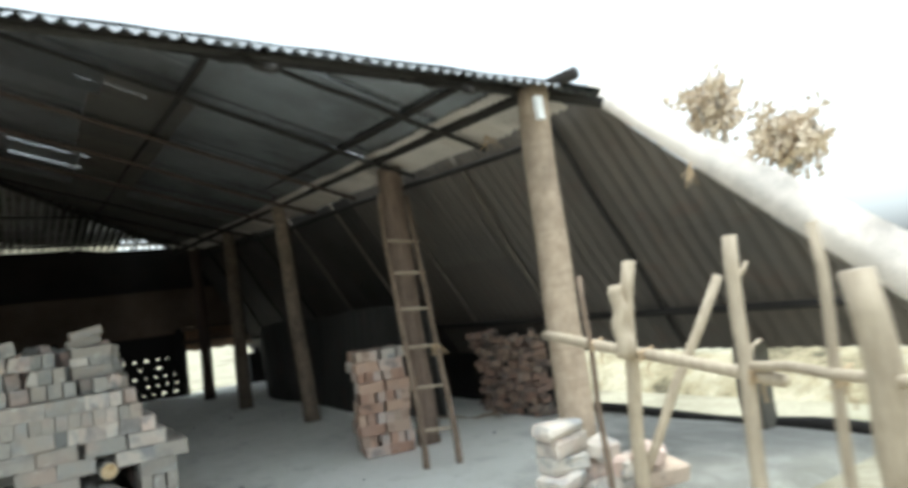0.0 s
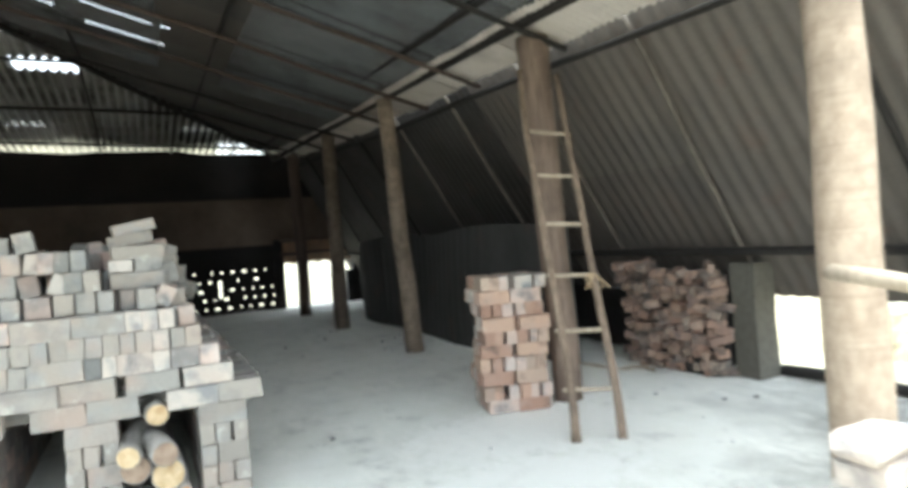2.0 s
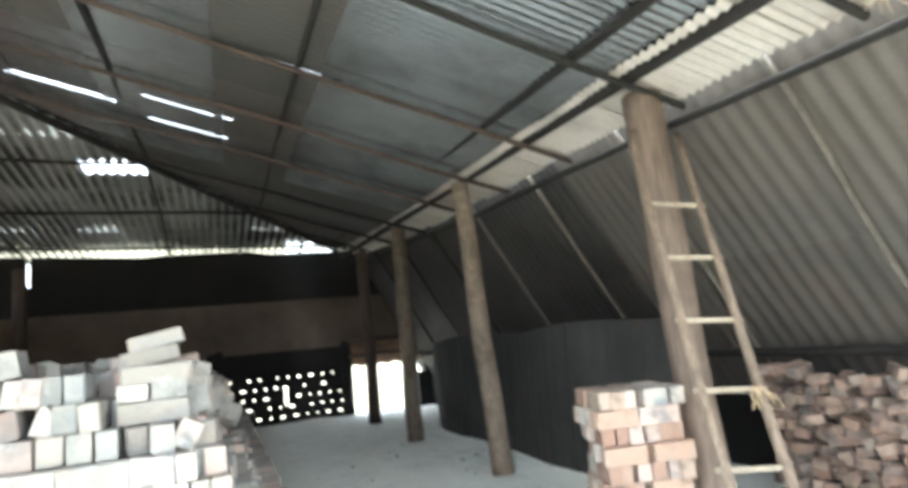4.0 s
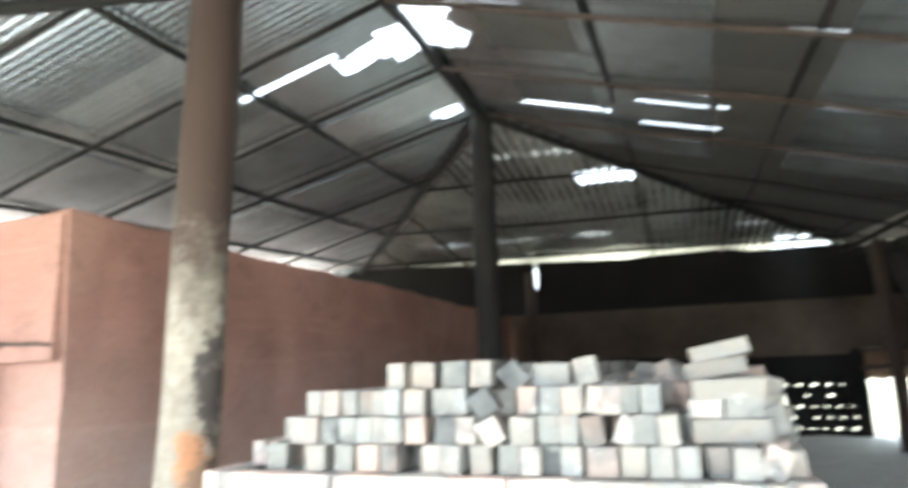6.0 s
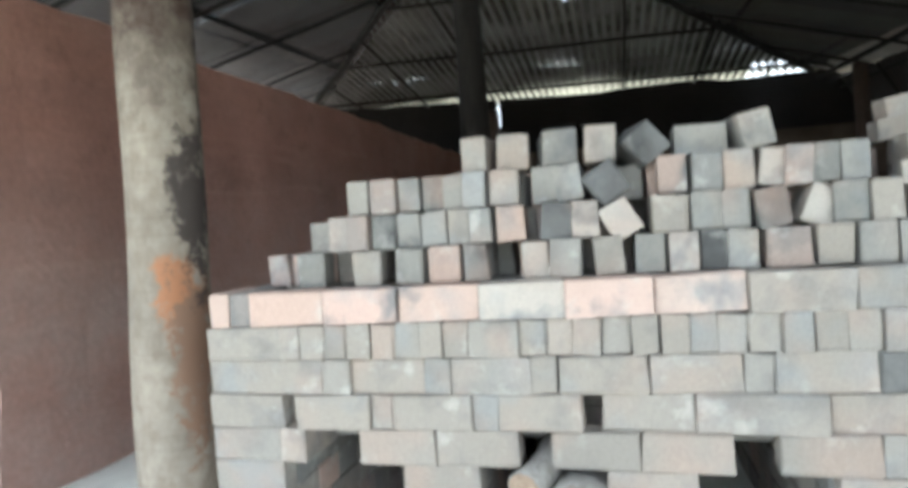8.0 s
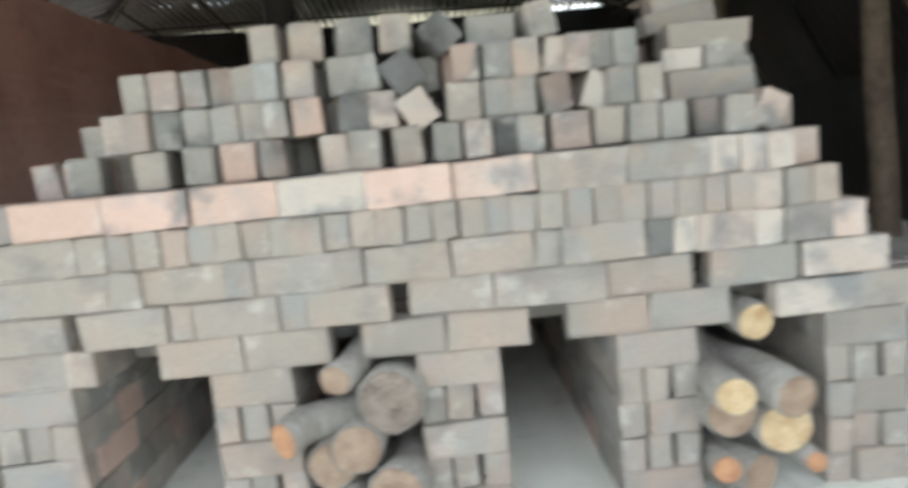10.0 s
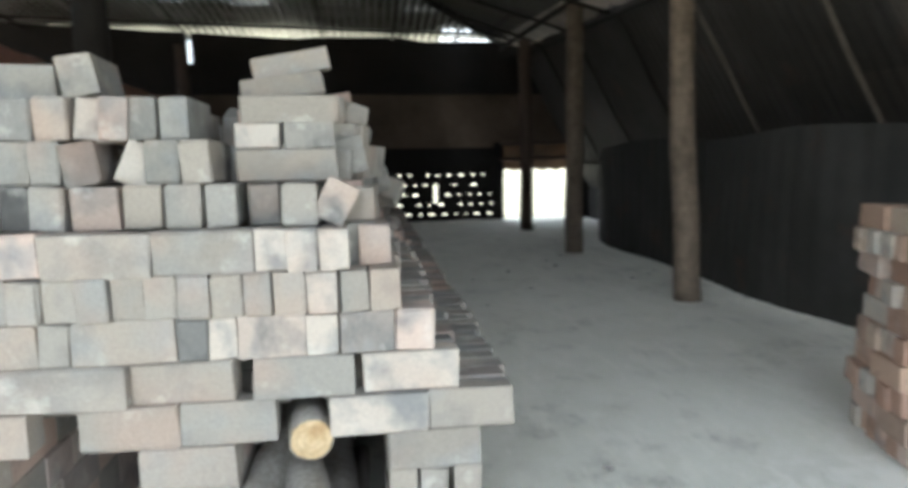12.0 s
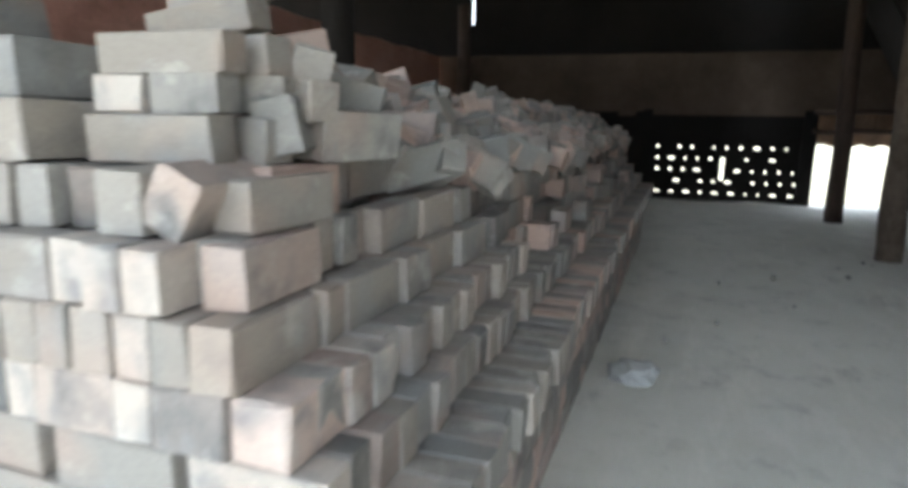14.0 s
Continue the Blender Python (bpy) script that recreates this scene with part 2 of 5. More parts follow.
def wood_material(name, light, dark, scale=1.0, rings=0.0):
    m, n, l, b = material(name, 0.85)
    v = coords(n, l, True)
    mp = n.new("ShaderNodeMapping")
    mp.inputs["Scale"].default_value = (5.0, 5.0, 3.2) if rings else (14 * scale, 14 * scale, 1.2 * scale)
    l.new(v, mp.inputs["Vector"])
    g = noise_tex(n, l, mp.outputs[0], 3.0, 6, 0.65)
    col = ramp(n, l, g, [(0.3, dark), (0.65, light)])
    big = noise_tex(n, l, v, 2.2, 4)
    col = mix(n, l, ramp(n, l, big, [(0.45, (0, 0, 0)), (0.75, (0.6, 0.6, 0.6))]), col, tuple(c * 0.45 for c in dark))
    if rings:
        # ring scars across the trunk, and blotches of lost bark
        sq = n.new("ShaderNodeMapping")
        sq.inputs["Scale"].default_value = (1.6, 1.6, 34.0)
        l.new(v, sq.inputs["Vector"])
        scar = noise_tex(n, l, sq.outputs[0], 1.0, 5, 0.6)
        col = mix(n, l, ramp(n, l, scar, [(0.52, (0, 0, 0)), (0.66, (rings, rings, rings))]), col, tuple(c * 0.55 for c in dark))
        blot = noise_tex(n, l, v, 9.0, 6, 0.7)
        col = mix(n, l, ramp(n, l, blot, [(0.52, (0, 0, 0)), (0.68, (0.3, 0.3, 0.3))]), col, tuple(min(1.0, c * 1.25) for c in light))
        g = mix(n, l, 0.5, g, scar)
    l.new(col, b.inputs["Base Color"])
    bump(n, l, b, g, 0.5, 0.006)
    return m


m_post = wood_material("weathered_trunk", (0.47, 0.375, 0.28), (0.31, 0.235, 0.17), rings=0.22)
def patch(n, l, v, centre, radii, ragged=0.9):
    """1 inside a ragged patch of a trunk, 0 outside."""
    a = n.new("ShaderNodeVectorMath")
    a.operation = "SUBTRACT"
    l.new(v, a.inputs[0])
    a.inputs[1].default_value = centre
    d = n.new("ShaderNodeVectorMath")
    d.operation = "DIVIDE"
    l.new(a.outputs[0], d.inputs[0])
    d.inputs[1].default_value = radii
    e = n.new("ShaderNodeVectorMath")
    e.operation = "LENGTH"
    l.new(d.outputs[0], e.inputs[0])
    k = n.new("ShaderNodeMath")
    k.operation = "MULTIPLY_ADD"
    l.new(noise_tex(n, l, v, 9.0, 9, 0.78), k.inputs[0])
    k.inputs[1].default_value = ragged * 2
    l.new(e.outputs["Value"], k.inputs[2])
    return ramp_above(n, l, k.outputs[0], 1.0 + ragged)


def ramp_above(n, l, x, edge):
    m = n.new("ShaderNodeMapRange")
    l.new(x, m.inputs["Value"])
    m.inputs["From Min"].default_value, m.inputs["From Max"].default_value = edge - 0.2, edge + 0.2
    m.inputs["To Min"].default_value, m.inputs["To Max"].default_value = 1.0, 0.0
    return m.outputs[0]


# ash spilled round the foot of the brick pile
n, l = m_floor.node_tree.nodes, m_floor.node_tree.links
b = n["Principled BSDF"]
v = coords(n, l, False)
col = b.inputs["Base Color"].links[0].from_socket
for spot, radii in (((1.75, 6.75, 0.0), (0.85, 0.55, 1.0)), ((2.5, 7.9, 0.0), (0.6, 0.9, 1.0)), ((1.3, 5.9, 0.0), (0.7, 0.35, 1.0))):
    col = mix(n, l, mix(n, l, 1.0, patch(n, l, v, spot, radii, 1.6), (0.75, 0.75, 0.75), "MULTIPLY"), col, (0.90, 0.89, 0.84))
l.new(col, b.inputs["Base Color"])
m_peeled = wood_material("peeling_trunk", (0.42, 0.365, 0.295), (0.27, 0.22, 0.17), rings=0.22)
n, l = m_peeled.node_tree.nodes, m_peeled.node_tree.links
b = n["Principled BSDF"]
v = coords(n, l, False)
col = b.inputs["Base Color"].links[0].from_socket
# trunk turns darker brown towards its top
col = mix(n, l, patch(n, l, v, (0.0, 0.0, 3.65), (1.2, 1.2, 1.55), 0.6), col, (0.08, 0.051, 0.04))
col = mix(n, l, patch(n, l, v, (0.16, -0.12, 1.08), (0.085, 0.13, 0.17), 2.4), col, (0.47, 0.22, 0.11))
col = mix(n, l, patch(n, l, v, (0.20, -0.08, 0.80), (0.10, 0.13, 0.36), 2.4), col, (0.29, 0.175, 0.115))
col = mix(n, l, patch(n, l, v, (0.235, -0.03, 1.45), (0.11, 0.11, 0.34), 2.0), col, (0.075, 0.06, 0.052))
l.new(col, b.inputs["Base Color"])
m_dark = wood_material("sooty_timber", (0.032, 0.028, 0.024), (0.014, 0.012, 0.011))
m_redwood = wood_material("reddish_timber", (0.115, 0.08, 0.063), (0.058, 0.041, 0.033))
m_pole = wood_material("peeled_pole", (0.52, 0.44, 0.335), (0.34, 0.275, 0.20))
m_ladder = wood_material("ladder_wood", (0.30, 0.225, 0.165), (0.16, 0.115, 0.083))
m_bark = wood_material("bark", (0.42, 0.40, 0.37), (0.22, 0.20, 0.175), scale=1.6)
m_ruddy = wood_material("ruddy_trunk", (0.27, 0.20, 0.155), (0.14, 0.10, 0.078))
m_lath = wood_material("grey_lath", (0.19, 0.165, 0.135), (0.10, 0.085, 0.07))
# m_aisle at two thirds: the dimness further in is painted into the post
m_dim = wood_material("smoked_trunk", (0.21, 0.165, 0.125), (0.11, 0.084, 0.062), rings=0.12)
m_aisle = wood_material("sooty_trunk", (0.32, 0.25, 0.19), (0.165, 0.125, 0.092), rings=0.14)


def cut_material(name, light, dark, knots=0.25):
    m, n, l, b = material(name, 0.8)
    v = coords(n, l, True)
    w = n.new("ShaderNodeTexNoise")
    w.inputs["Scale"].default_value, w.inputs["Detail"].default_value = 22.0, 5.0
    l.new(v, w.inputs["Vector"])
    col = ramp(n, l, w.outputs["Fac"], [(0.3, dark), (0.6, light)])
    ring = n.new("ShaderNodeTexWave")
    ring.wave_type, ring.rings_direction = "RINGS", "Y"
    ring.inputs["Scale"].default_value, ring.inputs["Distortion"].default_value, ring.inputs["Detail"].default_value, ring.inputs["Detail Scale"].default_value = 17.0, 7.0, 3.0, 5.0
    l.new(coords(n, l, False), ring.inputs["Vector"])
    col = mix(n, l, ramp(n, l, ring.outputs["Fac"], [(0.35, (0.28, 0.28, 0.28)), (0.7, (0, 0, 0))]), col, tuple(c * 0.72 for c in dark))
    knot = noise_tex(n, l, v, 13.0, 6, 0.7)
    col = mix(n, l, ramp(n, l, knot, [(0.56, (0, 0, 0)), (0.66, (knots, knots, knots))]), col, (0.07, 0.055, 0.045))
    l.new(col, b.inputs["Base Color"])
    bump(n, l, b, w.outputs["Fac"], 0.4, 0.006)
    return m


m_cut_yellow = cut_material("fresh_cut_wood", (0.66, 0.52, 0.32), (0.46, 0.31, 0.16))
m_cut_orange = cut_material("orange_cut_wood", (0.56, 0.31, 0.17), (0.38, 0.19, 0.10))
m_cut_brown = cut_material("old_cut_wood", (0.40, 0.30, 0.22), (0.26, 0.18, 0.13))
m_cut_knotty = cut_material("knotty_cut_wood", (0.30, 0.25, 0.21), (0.17, 0.135, 0.11), 0.8)

m_mud, n, l, b = material("red_mud_wall", 0.95)
v = coords(n, l, False)
col = ramp(n, l, noise_tex(n, l, v, 0.8, 5), [(0.3, (0.36, 0.165, 0.12)), (0.5, (0.43, 0.215, 0.165)), (0.7, (0.50, 0.285, 0.22))])
mp = n.new("ShaderNodeMapping")
mp.inputs["Scale"].default_value = (0.5, 0.5, 3.5)
l.new(v, mp.inputs["Vector"])
band = noise_tex(n, l, mp.outputs[0], 1.0, 5, 0.7)
col = mix(n, l, 0.35, col, ramp(n, l, band, [(0.3, (0.36, 0.36, 0.36)), (0.7, (0.66, 0.63, 0.6))]), "OVERLAY")
zz = n.new("ShaderNodeSeparateXYZ")
l.new(v, zz.inputs[0])
low = n.new("ShaderNodeMapRange")
low.inputs["From Min"].default_value, low.inputs["From Max"].default_value = 2.0, 0.8
l.new(zz.outputs["Z"], low.inputs["Value"])
col = mix(n, l, 0.10, col, (0.46, 0.36, 0.32))
smut = noise_tex(n, l, v, 2.6, 7, 0.72)
col = mix(n, l, ramp(n, l, smut, [(0.54, (0, 0, 0)), (0.68, (0.6, 0.6, 0.6))]), col, (0.25, 0.125, 0.095))
lift_ = n.new("ShaderNodeMapping")
lift_.inputs["Scale"].default_value = (0.25, 0.25, 7.0)
l.new(v, lift_.inputs["Vector"])
seam = noise_tex(n, l, lift_.outputs[0], 1.0, 6, 0.75)
col = mix(n, l, ramp(n, l, seam, [(0.57, (0, 0, 0)), (0.63, (0.5, 0.5, 0.5))]), col, (0.55, 0.33, 0.25))
cloud = ramp(n, l, noise_tex(n, l, v, 1.7, 5, 0.7), [(0.3, (0.25, 0.25, 0.25)), (0.65, (0.9, 0.9, 0.9))])
col = mix(n, l, mix(n, l, 1.0, cloud, low.outputs[0], "MULTIPLY"), col, (0.44, 0.33, 0.29))
f = noise_tex(n, l, v, 26.0, 7, 0.7)
l.new(mix(n, l, 0.3, col, ramp(n, l, f, [(0.3, (0.3, 0.3, 0.3)), (0.7, (0.7, 0.7, 0.7))]), "OVERLAY"), b.inputs["Base Color"])
bump(n, l, b, f, 0.5, 0.02)

m_plaster, n, l, b = material("pale_mud_plaster", 0.95)
v = coords(n, l, False)
col = ramp(n, l, noise_tex(n, l, v, 1.6, 5), [(0.3, (0.44, 0.31, 0.25)), (0.7, (0.60, 0.49, 0.42))])
f = noise_tex(n, l, v, 30.0, 7, 0.7)
l.new(mix(n, l, 0.35, col, ramp(n, l, f, [(0.3, (0.3, 0.3, 0.3)), (0.7, (0.7, 0.7, 0.7))]), "OVERLAY"), b.inputs["Base Color"])
bump(n, l, b, f, 0.5, 0.015)

# near-black mud for the back wall, its top strip and the low walls
m_black_mud, n, l, b = material("sooty_mud", 0.95)
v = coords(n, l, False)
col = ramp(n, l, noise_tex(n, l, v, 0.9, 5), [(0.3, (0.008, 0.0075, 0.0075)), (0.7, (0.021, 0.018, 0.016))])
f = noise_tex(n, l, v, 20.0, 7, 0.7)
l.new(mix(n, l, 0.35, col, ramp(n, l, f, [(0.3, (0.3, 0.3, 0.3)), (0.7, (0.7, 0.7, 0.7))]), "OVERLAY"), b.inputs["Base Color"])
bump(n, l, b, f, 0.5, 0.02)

m_brown, n, l, b = material("brown_mud", 0.95)
v = coords(n, l, False)
col = ramp(n, l, noise_tex(n, l, v, 1.1, 5), [(0.3, (0.08, 0.06, 0.046)), (0.7, (0.165, 0.122, 0.092))])
f = noise_tex(n, l, v, 20.0, 7, 0.7)
l.new(mix(n, l, 0.35, col, ramp(n, l, f, [(0.3, (0.3, 0.3, 0.3)), (0.7, (0.7, 0.7, 0.7))]), "OVERLAY"), b.inputs["Base Color"])
bump(n, l, b, f, 0.5, 0.02)


def plain(name, colour, rough=0.7):
    m, n, l, b = material(name, rough)
    f = noise_tex(n, l, coords(n, l, True), 18.0, 5)
    l.new(mix(n, l, 0.4, colour, ramp(n, l, f, [(0.3, (0.3, 0.3, 0.3)), (0.7, (0.7, 0.7, 0.7))]), "OVERLAY"), b.inputs["Base Color"])
    return m


m_rope = plain("rope_fibre", (0.42, 0.31, 0.19))
m_white = plain("white_scrap", (0.70, 0.70, 0.68))
m_plastic = plain("clear_plastic", (0.58, 0.60, 0.60), 0.35)
m_yellow = plain("yellow_plastic", (0.60, 0.62, 0.06), 0.4)
# leaf colour raised to paint the glare and haze over the trees
m_leaf = plain("dry_foliage", (0.60, 0.50, 0.38), 0.6)
m_stone = plain("field_stone", (0.33, 0.32, 0.30), 0.9)
m_pillar = plain("grey_mud", (0.12, 0.11, 0.09), 0.95)
m_iron = plain("rusty_iron", (0.09, 0.06, 0.05), 0.7)


# ---- building helpers ----
def thing(name, at, label, category, group=""):
    ob = new(name)
    ob.empty_display_size = 0.2
    ob.matrix_world = Matrix.Translation(at)
    return tagged(ob, label, category, group)


def mesh_of(name, bm, mat, smooth=False):
    me = bpy.data.meshes.new(name)
    bm.to_mesh(me)
    bm.free()
    me.materials.append(mat)
    if smooth:
        for p in me.polygons:
            p.use_smooth = True
    return me


def part(name, bm, mat, parent, label="", smooth=False):
    ob = new(name, mesh_of(name, bm, mat, smooth))
    ob.parent = parent
    return tagged(ob, label)


def structure(name, bm, mat, label, category, smooth=False):
    return tagged(new(name, mesh_of(name, bm, mat, smooth)), label, category, kind="structure")


def add_box(bm, x0, x1, y0, y1, z0, z1, m=None):
    vs = [bm.verts.new((m @ Vector(p)) if m else p) for p in ((x0, y0, z0), (x1, y0, z0), (x1, y1, z0), (x0, y1, z0), (x0, y0, z1), (x1, y0, z1), (x1, y1, z1), (x0, y1, z1))]
    for q in ((3, 2, 1, 0), (4, 5, 6, 7), (0, 1, 5, 4), (1, 2, 6, 5), (2, 3, 7, 6), (3, 0, 4, 7)):
        bm.faces.new([vs[i] for i in q])
    return vs


def box_bm(*a):
    bm = bmesh.new()
    add_box(bm, *a)
    return bm


def rough_box(x0, x1, y0, y1, z0, z1, cell=0.35, amp=0.02, seed=0.0):
    """A box cut into cells, its faces uneven like hand-laid mud."""
    bm = box_bm(x0, x1, y0, y1, z0, z1)
    for axis, lo, hi in ((0, x0, x1), (1, y0, y1), (2, z0, z1)):
        k = max(1, min(40, int((hi - lo) / cell)))
        for i in range(1, k):
            co = [0, 0, 0]
            no = [0, 0, 0]
            co[axis], no[axis] = lo + (hi - lo) * i / k, 1
            bmesh.ops.bisect_plane(bm, geom=bm.verts[:] + bm.edges[:] + bm.faces[:], plane_co=co, plane_no=no)
    for w in bm.verts:
        p = Vector(w.co)
        w.co += Vector((noise.noise(p * 1.7 + Vector((seed, 0, 0))), noise.noise(p * 1.7 + Vector((0, seed + 9, 0))), noise.noise(p * 1.7 + Vector((0, 0, seed + 5))))) * amp
    return bm


def add_tube(bm, a, c, r0, r1, seg=10, rings=6, wobble=0.0, seed=0.0, caps=True, squash=1.0):
    """A tapered round pole from a to c, a little crooked."""
    a, c = Vector(a), Vector(c)
    d = (c - a).normalized()
    s = d.orthogonal().normalized()
    t = d.cross(s)
    prev = None
    first = None
    for i in range(rings + 1):
        f = i / rings
        ctr = a.lerp(c, f)
        if 0 < i < rings or wobble < 0:
            ctr = ctr + s * noise.noise(Vector((f * 3.1, seed, 1.3))) * abs(wobble) + t * noise.noise(Vector((f * 3.1, seed, 7.7))) * abs(wobble)
        r = r0 + (r1 - r0) * f
        ring = []
        for k in range(seg):
            an = 2 * math.pi * k / seg
            rr = r * (1 + 0.10 * noise.noise(Vector((math.cos(an) * 1.2, math.sin(an) * 1.2 + seed, f * 4)))) if wobble else r
            ring.append(bm.verts.new(ctr + s * math.cos(an) * rr + t * math.sin(an) * rr * squash))
        if prev:
            for k in range(seg):
                bm.faces.new((prev[k], prev[(k + 1) % seg], ring[(k + 1) % seg], ring[k]))
        else:
            first = ring
        prev = ring
    if caps:
        bm.faces.new(first[::-1])
        bm.faces.new(prev)


def tube_bm(*a, **k):
    bm = bmesh.new()
    add_tube(bm, *a, **k)
    return bm


# ---- ground and floor ----
bm = bmesh.new()
vs = [bm.verts.new(p) for p in ((-600, -600, -0.06), (600, -600, -0.06), (600, 600, -0.06), (-600, 600, -0.06))]
bm.faces.new(vs)
structure("ground", bm, m_ground, "dry pale earth yard round the shed", "ground")

bm = bmesh.new()
NX, NY = 70, 90
gx = [-9.5 + 14.3 * i / NX for i in range(NX + 1)]
gy = [3.3 + 16.3 * j / NY for j in range(NY + 1)]
grid = [[None] * (NY + 1) for _ in range(NX + 1)]
for i, x in enumerate(gx):
    for j, y in enumerate(gy):
        edge = min(i, NX - i, j, NY - j)
        h = 0.022 * noise.noise(Vector((x * 0.9, y * 0.9, 0))) + 0.012 * noise.noise(Vector((x * 3.5, y * 3.5, 4)))
        grid[i][j] = bm.verts.new((x, y, h - 0.004 if edge > 1 else -0.09))
for i in range(NX):
    for j in range(NY):
        bm.faces.new((grid[i][j], grid[i + 1][j], grid[i + 1][j + 1], grid[i][j + 1]))
structure("floor", bm, m_floor, "uneven grey ash-dusted earth floor", "floor", True)

# ---- the hipped main roof ----
RIDGE_X, RIDGE_Z, RIDGE_Y0, RIDGE_Y1 = -2.9, 4.80, 8.4, 11.65
FRONT_Y, BACK_Y = 4.4, 19.4


def right_eave(y):
    return Vector((2.72 + 0.012 * (y - 4.4), y, 2.86 + 0.046 * (y - 4.9) + 0.0035 * max(0.0, y - 12) ** 2))


def left_eave(y):
    return Vector((-8.4 - 0.03 * (y - 4.4), y, 3.0 + 0.068 * (y - 4.4)))


RF, RB, LF, LB = right_eave(FRONT_Y), right_eave(BACK_Y), left_eave(FRONT_Y), left_eave(BACK_Y)
APEX_F, APEX_B = Vector((RIDGE_X, RIDGE_Y0, RIDGE_Z)), Vector((RIDGE_X, RIDGE_Y1, RIDGE_Z))


def along(p, q, axis, value):
    f = (value - p[axis]) / (q[axis] - p[axis])
    return p.lerp(q, f)


def top_side(corner_f, corner_b, y):
    if y < RIDGE_Y0:
        return along(corner_f, APEX_F, 1, y)
    if y > RIDGE_Y1:
        return along(APEX_B, corner_b, 1, y)
    return Vector((RIDGE_X, y, RIDGE_Z))


def sheet_slope(name, eave, top, lo, hi, holes, label, mat=m_roof, wave=0.085, amp=0.014, sheet_w=0.765, sheet_l=2.05, seed=1, dark_at=(), laps=()):
    """Corrugated sheets laid from the eave up, each lapped over its neighbours."""
    r = random.Random(seed)
    slope = tagged(new(name), label, "roof", kind="structure")
    k = 0
    u = lo
    while u < hi - 0.02:
        u1 = min(hi, u + sheet_w)
        steps = max(2, int((u1 - u + 0.06) / wave * 6))
        us = [u - 0.03 + (u1 - u + 0.06) * i / steps for i in range(steps + 1)]
        us = [min(hi, max(lo, q)) for q in us]
        length = max((top(q) - eave(q)).length for q in us)
        row = 0
        v0 = 0.0
        while v0 < length - 0.05:
            v1 = min(length, laps[row] if row < len(laps) else v0 + sheet_l)
            lift = 0.006 * (k % 2) + 0.010 * (row % 2) + r.uniform(0, 0.004)
            sag0, sag1 = r.uniform(-0.004, 0.012), r.uniform(-0.004, 0.012)
            ragged = r.uniform(-0.03, 0.03) if row == 0 else 0
            n_v = 20
            darker = any(a <= (u + u1) / 2 <= c and g <= (v0 + v1) / 2 <= h for a, c, g, h in dark_at)
            cols = []
            bm = bmesh.new()
            for q in us:
                e, t = eave(q), top(q)
                full = (t - e).length
                d = (t - e).normalized() if full > 1e-6 else Vector((0, 0, 1))
                line = []
                for j in range(n_v + 1):
                    v = v0 + ragged * (1 - j / n_v) + (v1 + 0.09 - v0) * j / n_v
                    v = min(v, full)
                    p = e + d * v
                    p.z += lift + amp * math.cos(2 * math.pi * q / wave) + sag0 * (1 - j / n_v) + sag1 * j / n_v
                    line.append((bm.verts.new(p), q, v, full))
                cols.append(line)
            for c0, c1 in zip(cols, cols[1:]):
                for j in range(n_v):
                    if c0[j][2] >= c0[j][3] - 1e-5 and c1[j][2] >= c1[j][3] - 1e-5:
                        continue
                    qm, vm = (c0[j][1] + c1[j][1]) / 2, (c0[j][2] + c0[j + 1][2]) / 2
                    jag = 0.03 * math.sin(vm * 9) + 0.012 * math.sin(vm * 31 + 1)
                    if any(a + jag * (h > 8) <= qm <= c + jag * (h > 8) and g + 0.07 * math.sin(qm * 11) * (h > 8) <= vm <= h for a, c, g, h in holes):
                        continue
                    bm.faces.new((c0[j][0], c1[j][0], c1[j + 1][0], c0[j + 1][0]))
            bmesh.ops.delete(bm, geom=[w for w in bm.verts if not w.link_faces], context="VERTS")
            if bm.faces:
                part("sheet", bm, m_roof_dark if darker else mat, slope, smooth=True)
            else:
                bm.free()
            v0 = v1
            row += 1
        u = u1
        k += 1
    return slope


# two stained patches mid-slope; every sheet from y 12.6 to 18 is darker too
sheet_slope("roof_right", right_eave, lambda y: top_side(RF, RB, y), FRONT_Y, BACK_Y,
            [(9.05, 9.85, 5.45, 9), (11.2, 11.27, 4.2, 5.3), (8.46, 8.476, 3.2, 4.9), (8.92, 8.935, 4.7, 5.4), (10.8, 10.817, 3.0, 3.9), (9.75, 9.764, 1.7, 2.3), (9.5, 9.514, 3.05, 3.65), (7.85, 7.864, 2.7, 3.35), (11.5, 11.515, 3.05, 3.9)],
            "sooty corrugated iron roof slope on poles", seed=1, dark_at=((7.5, 12.6, 2.2, 3.1), (8.9, 9.9, 4.2, 5.3), (12.6, 18, 0, 9)), laps=(2.2, 3.1, 4.25, 5.2))
sheet_slope("roof_left", left_eave, lambda y: top_side(LF, LB, y), FRONT_Y, BACK_Y,
            [(9.30, 9.39, 3.9, 5.0), (9.45, 9.72, 4.95, 9), (9.3, 9.9, 5.4, 9), (11.32, 11.55, 5.35, 9)],
            "corrugated iron roof slope with gaps letting daylight in", mat=m_left, seed=2)
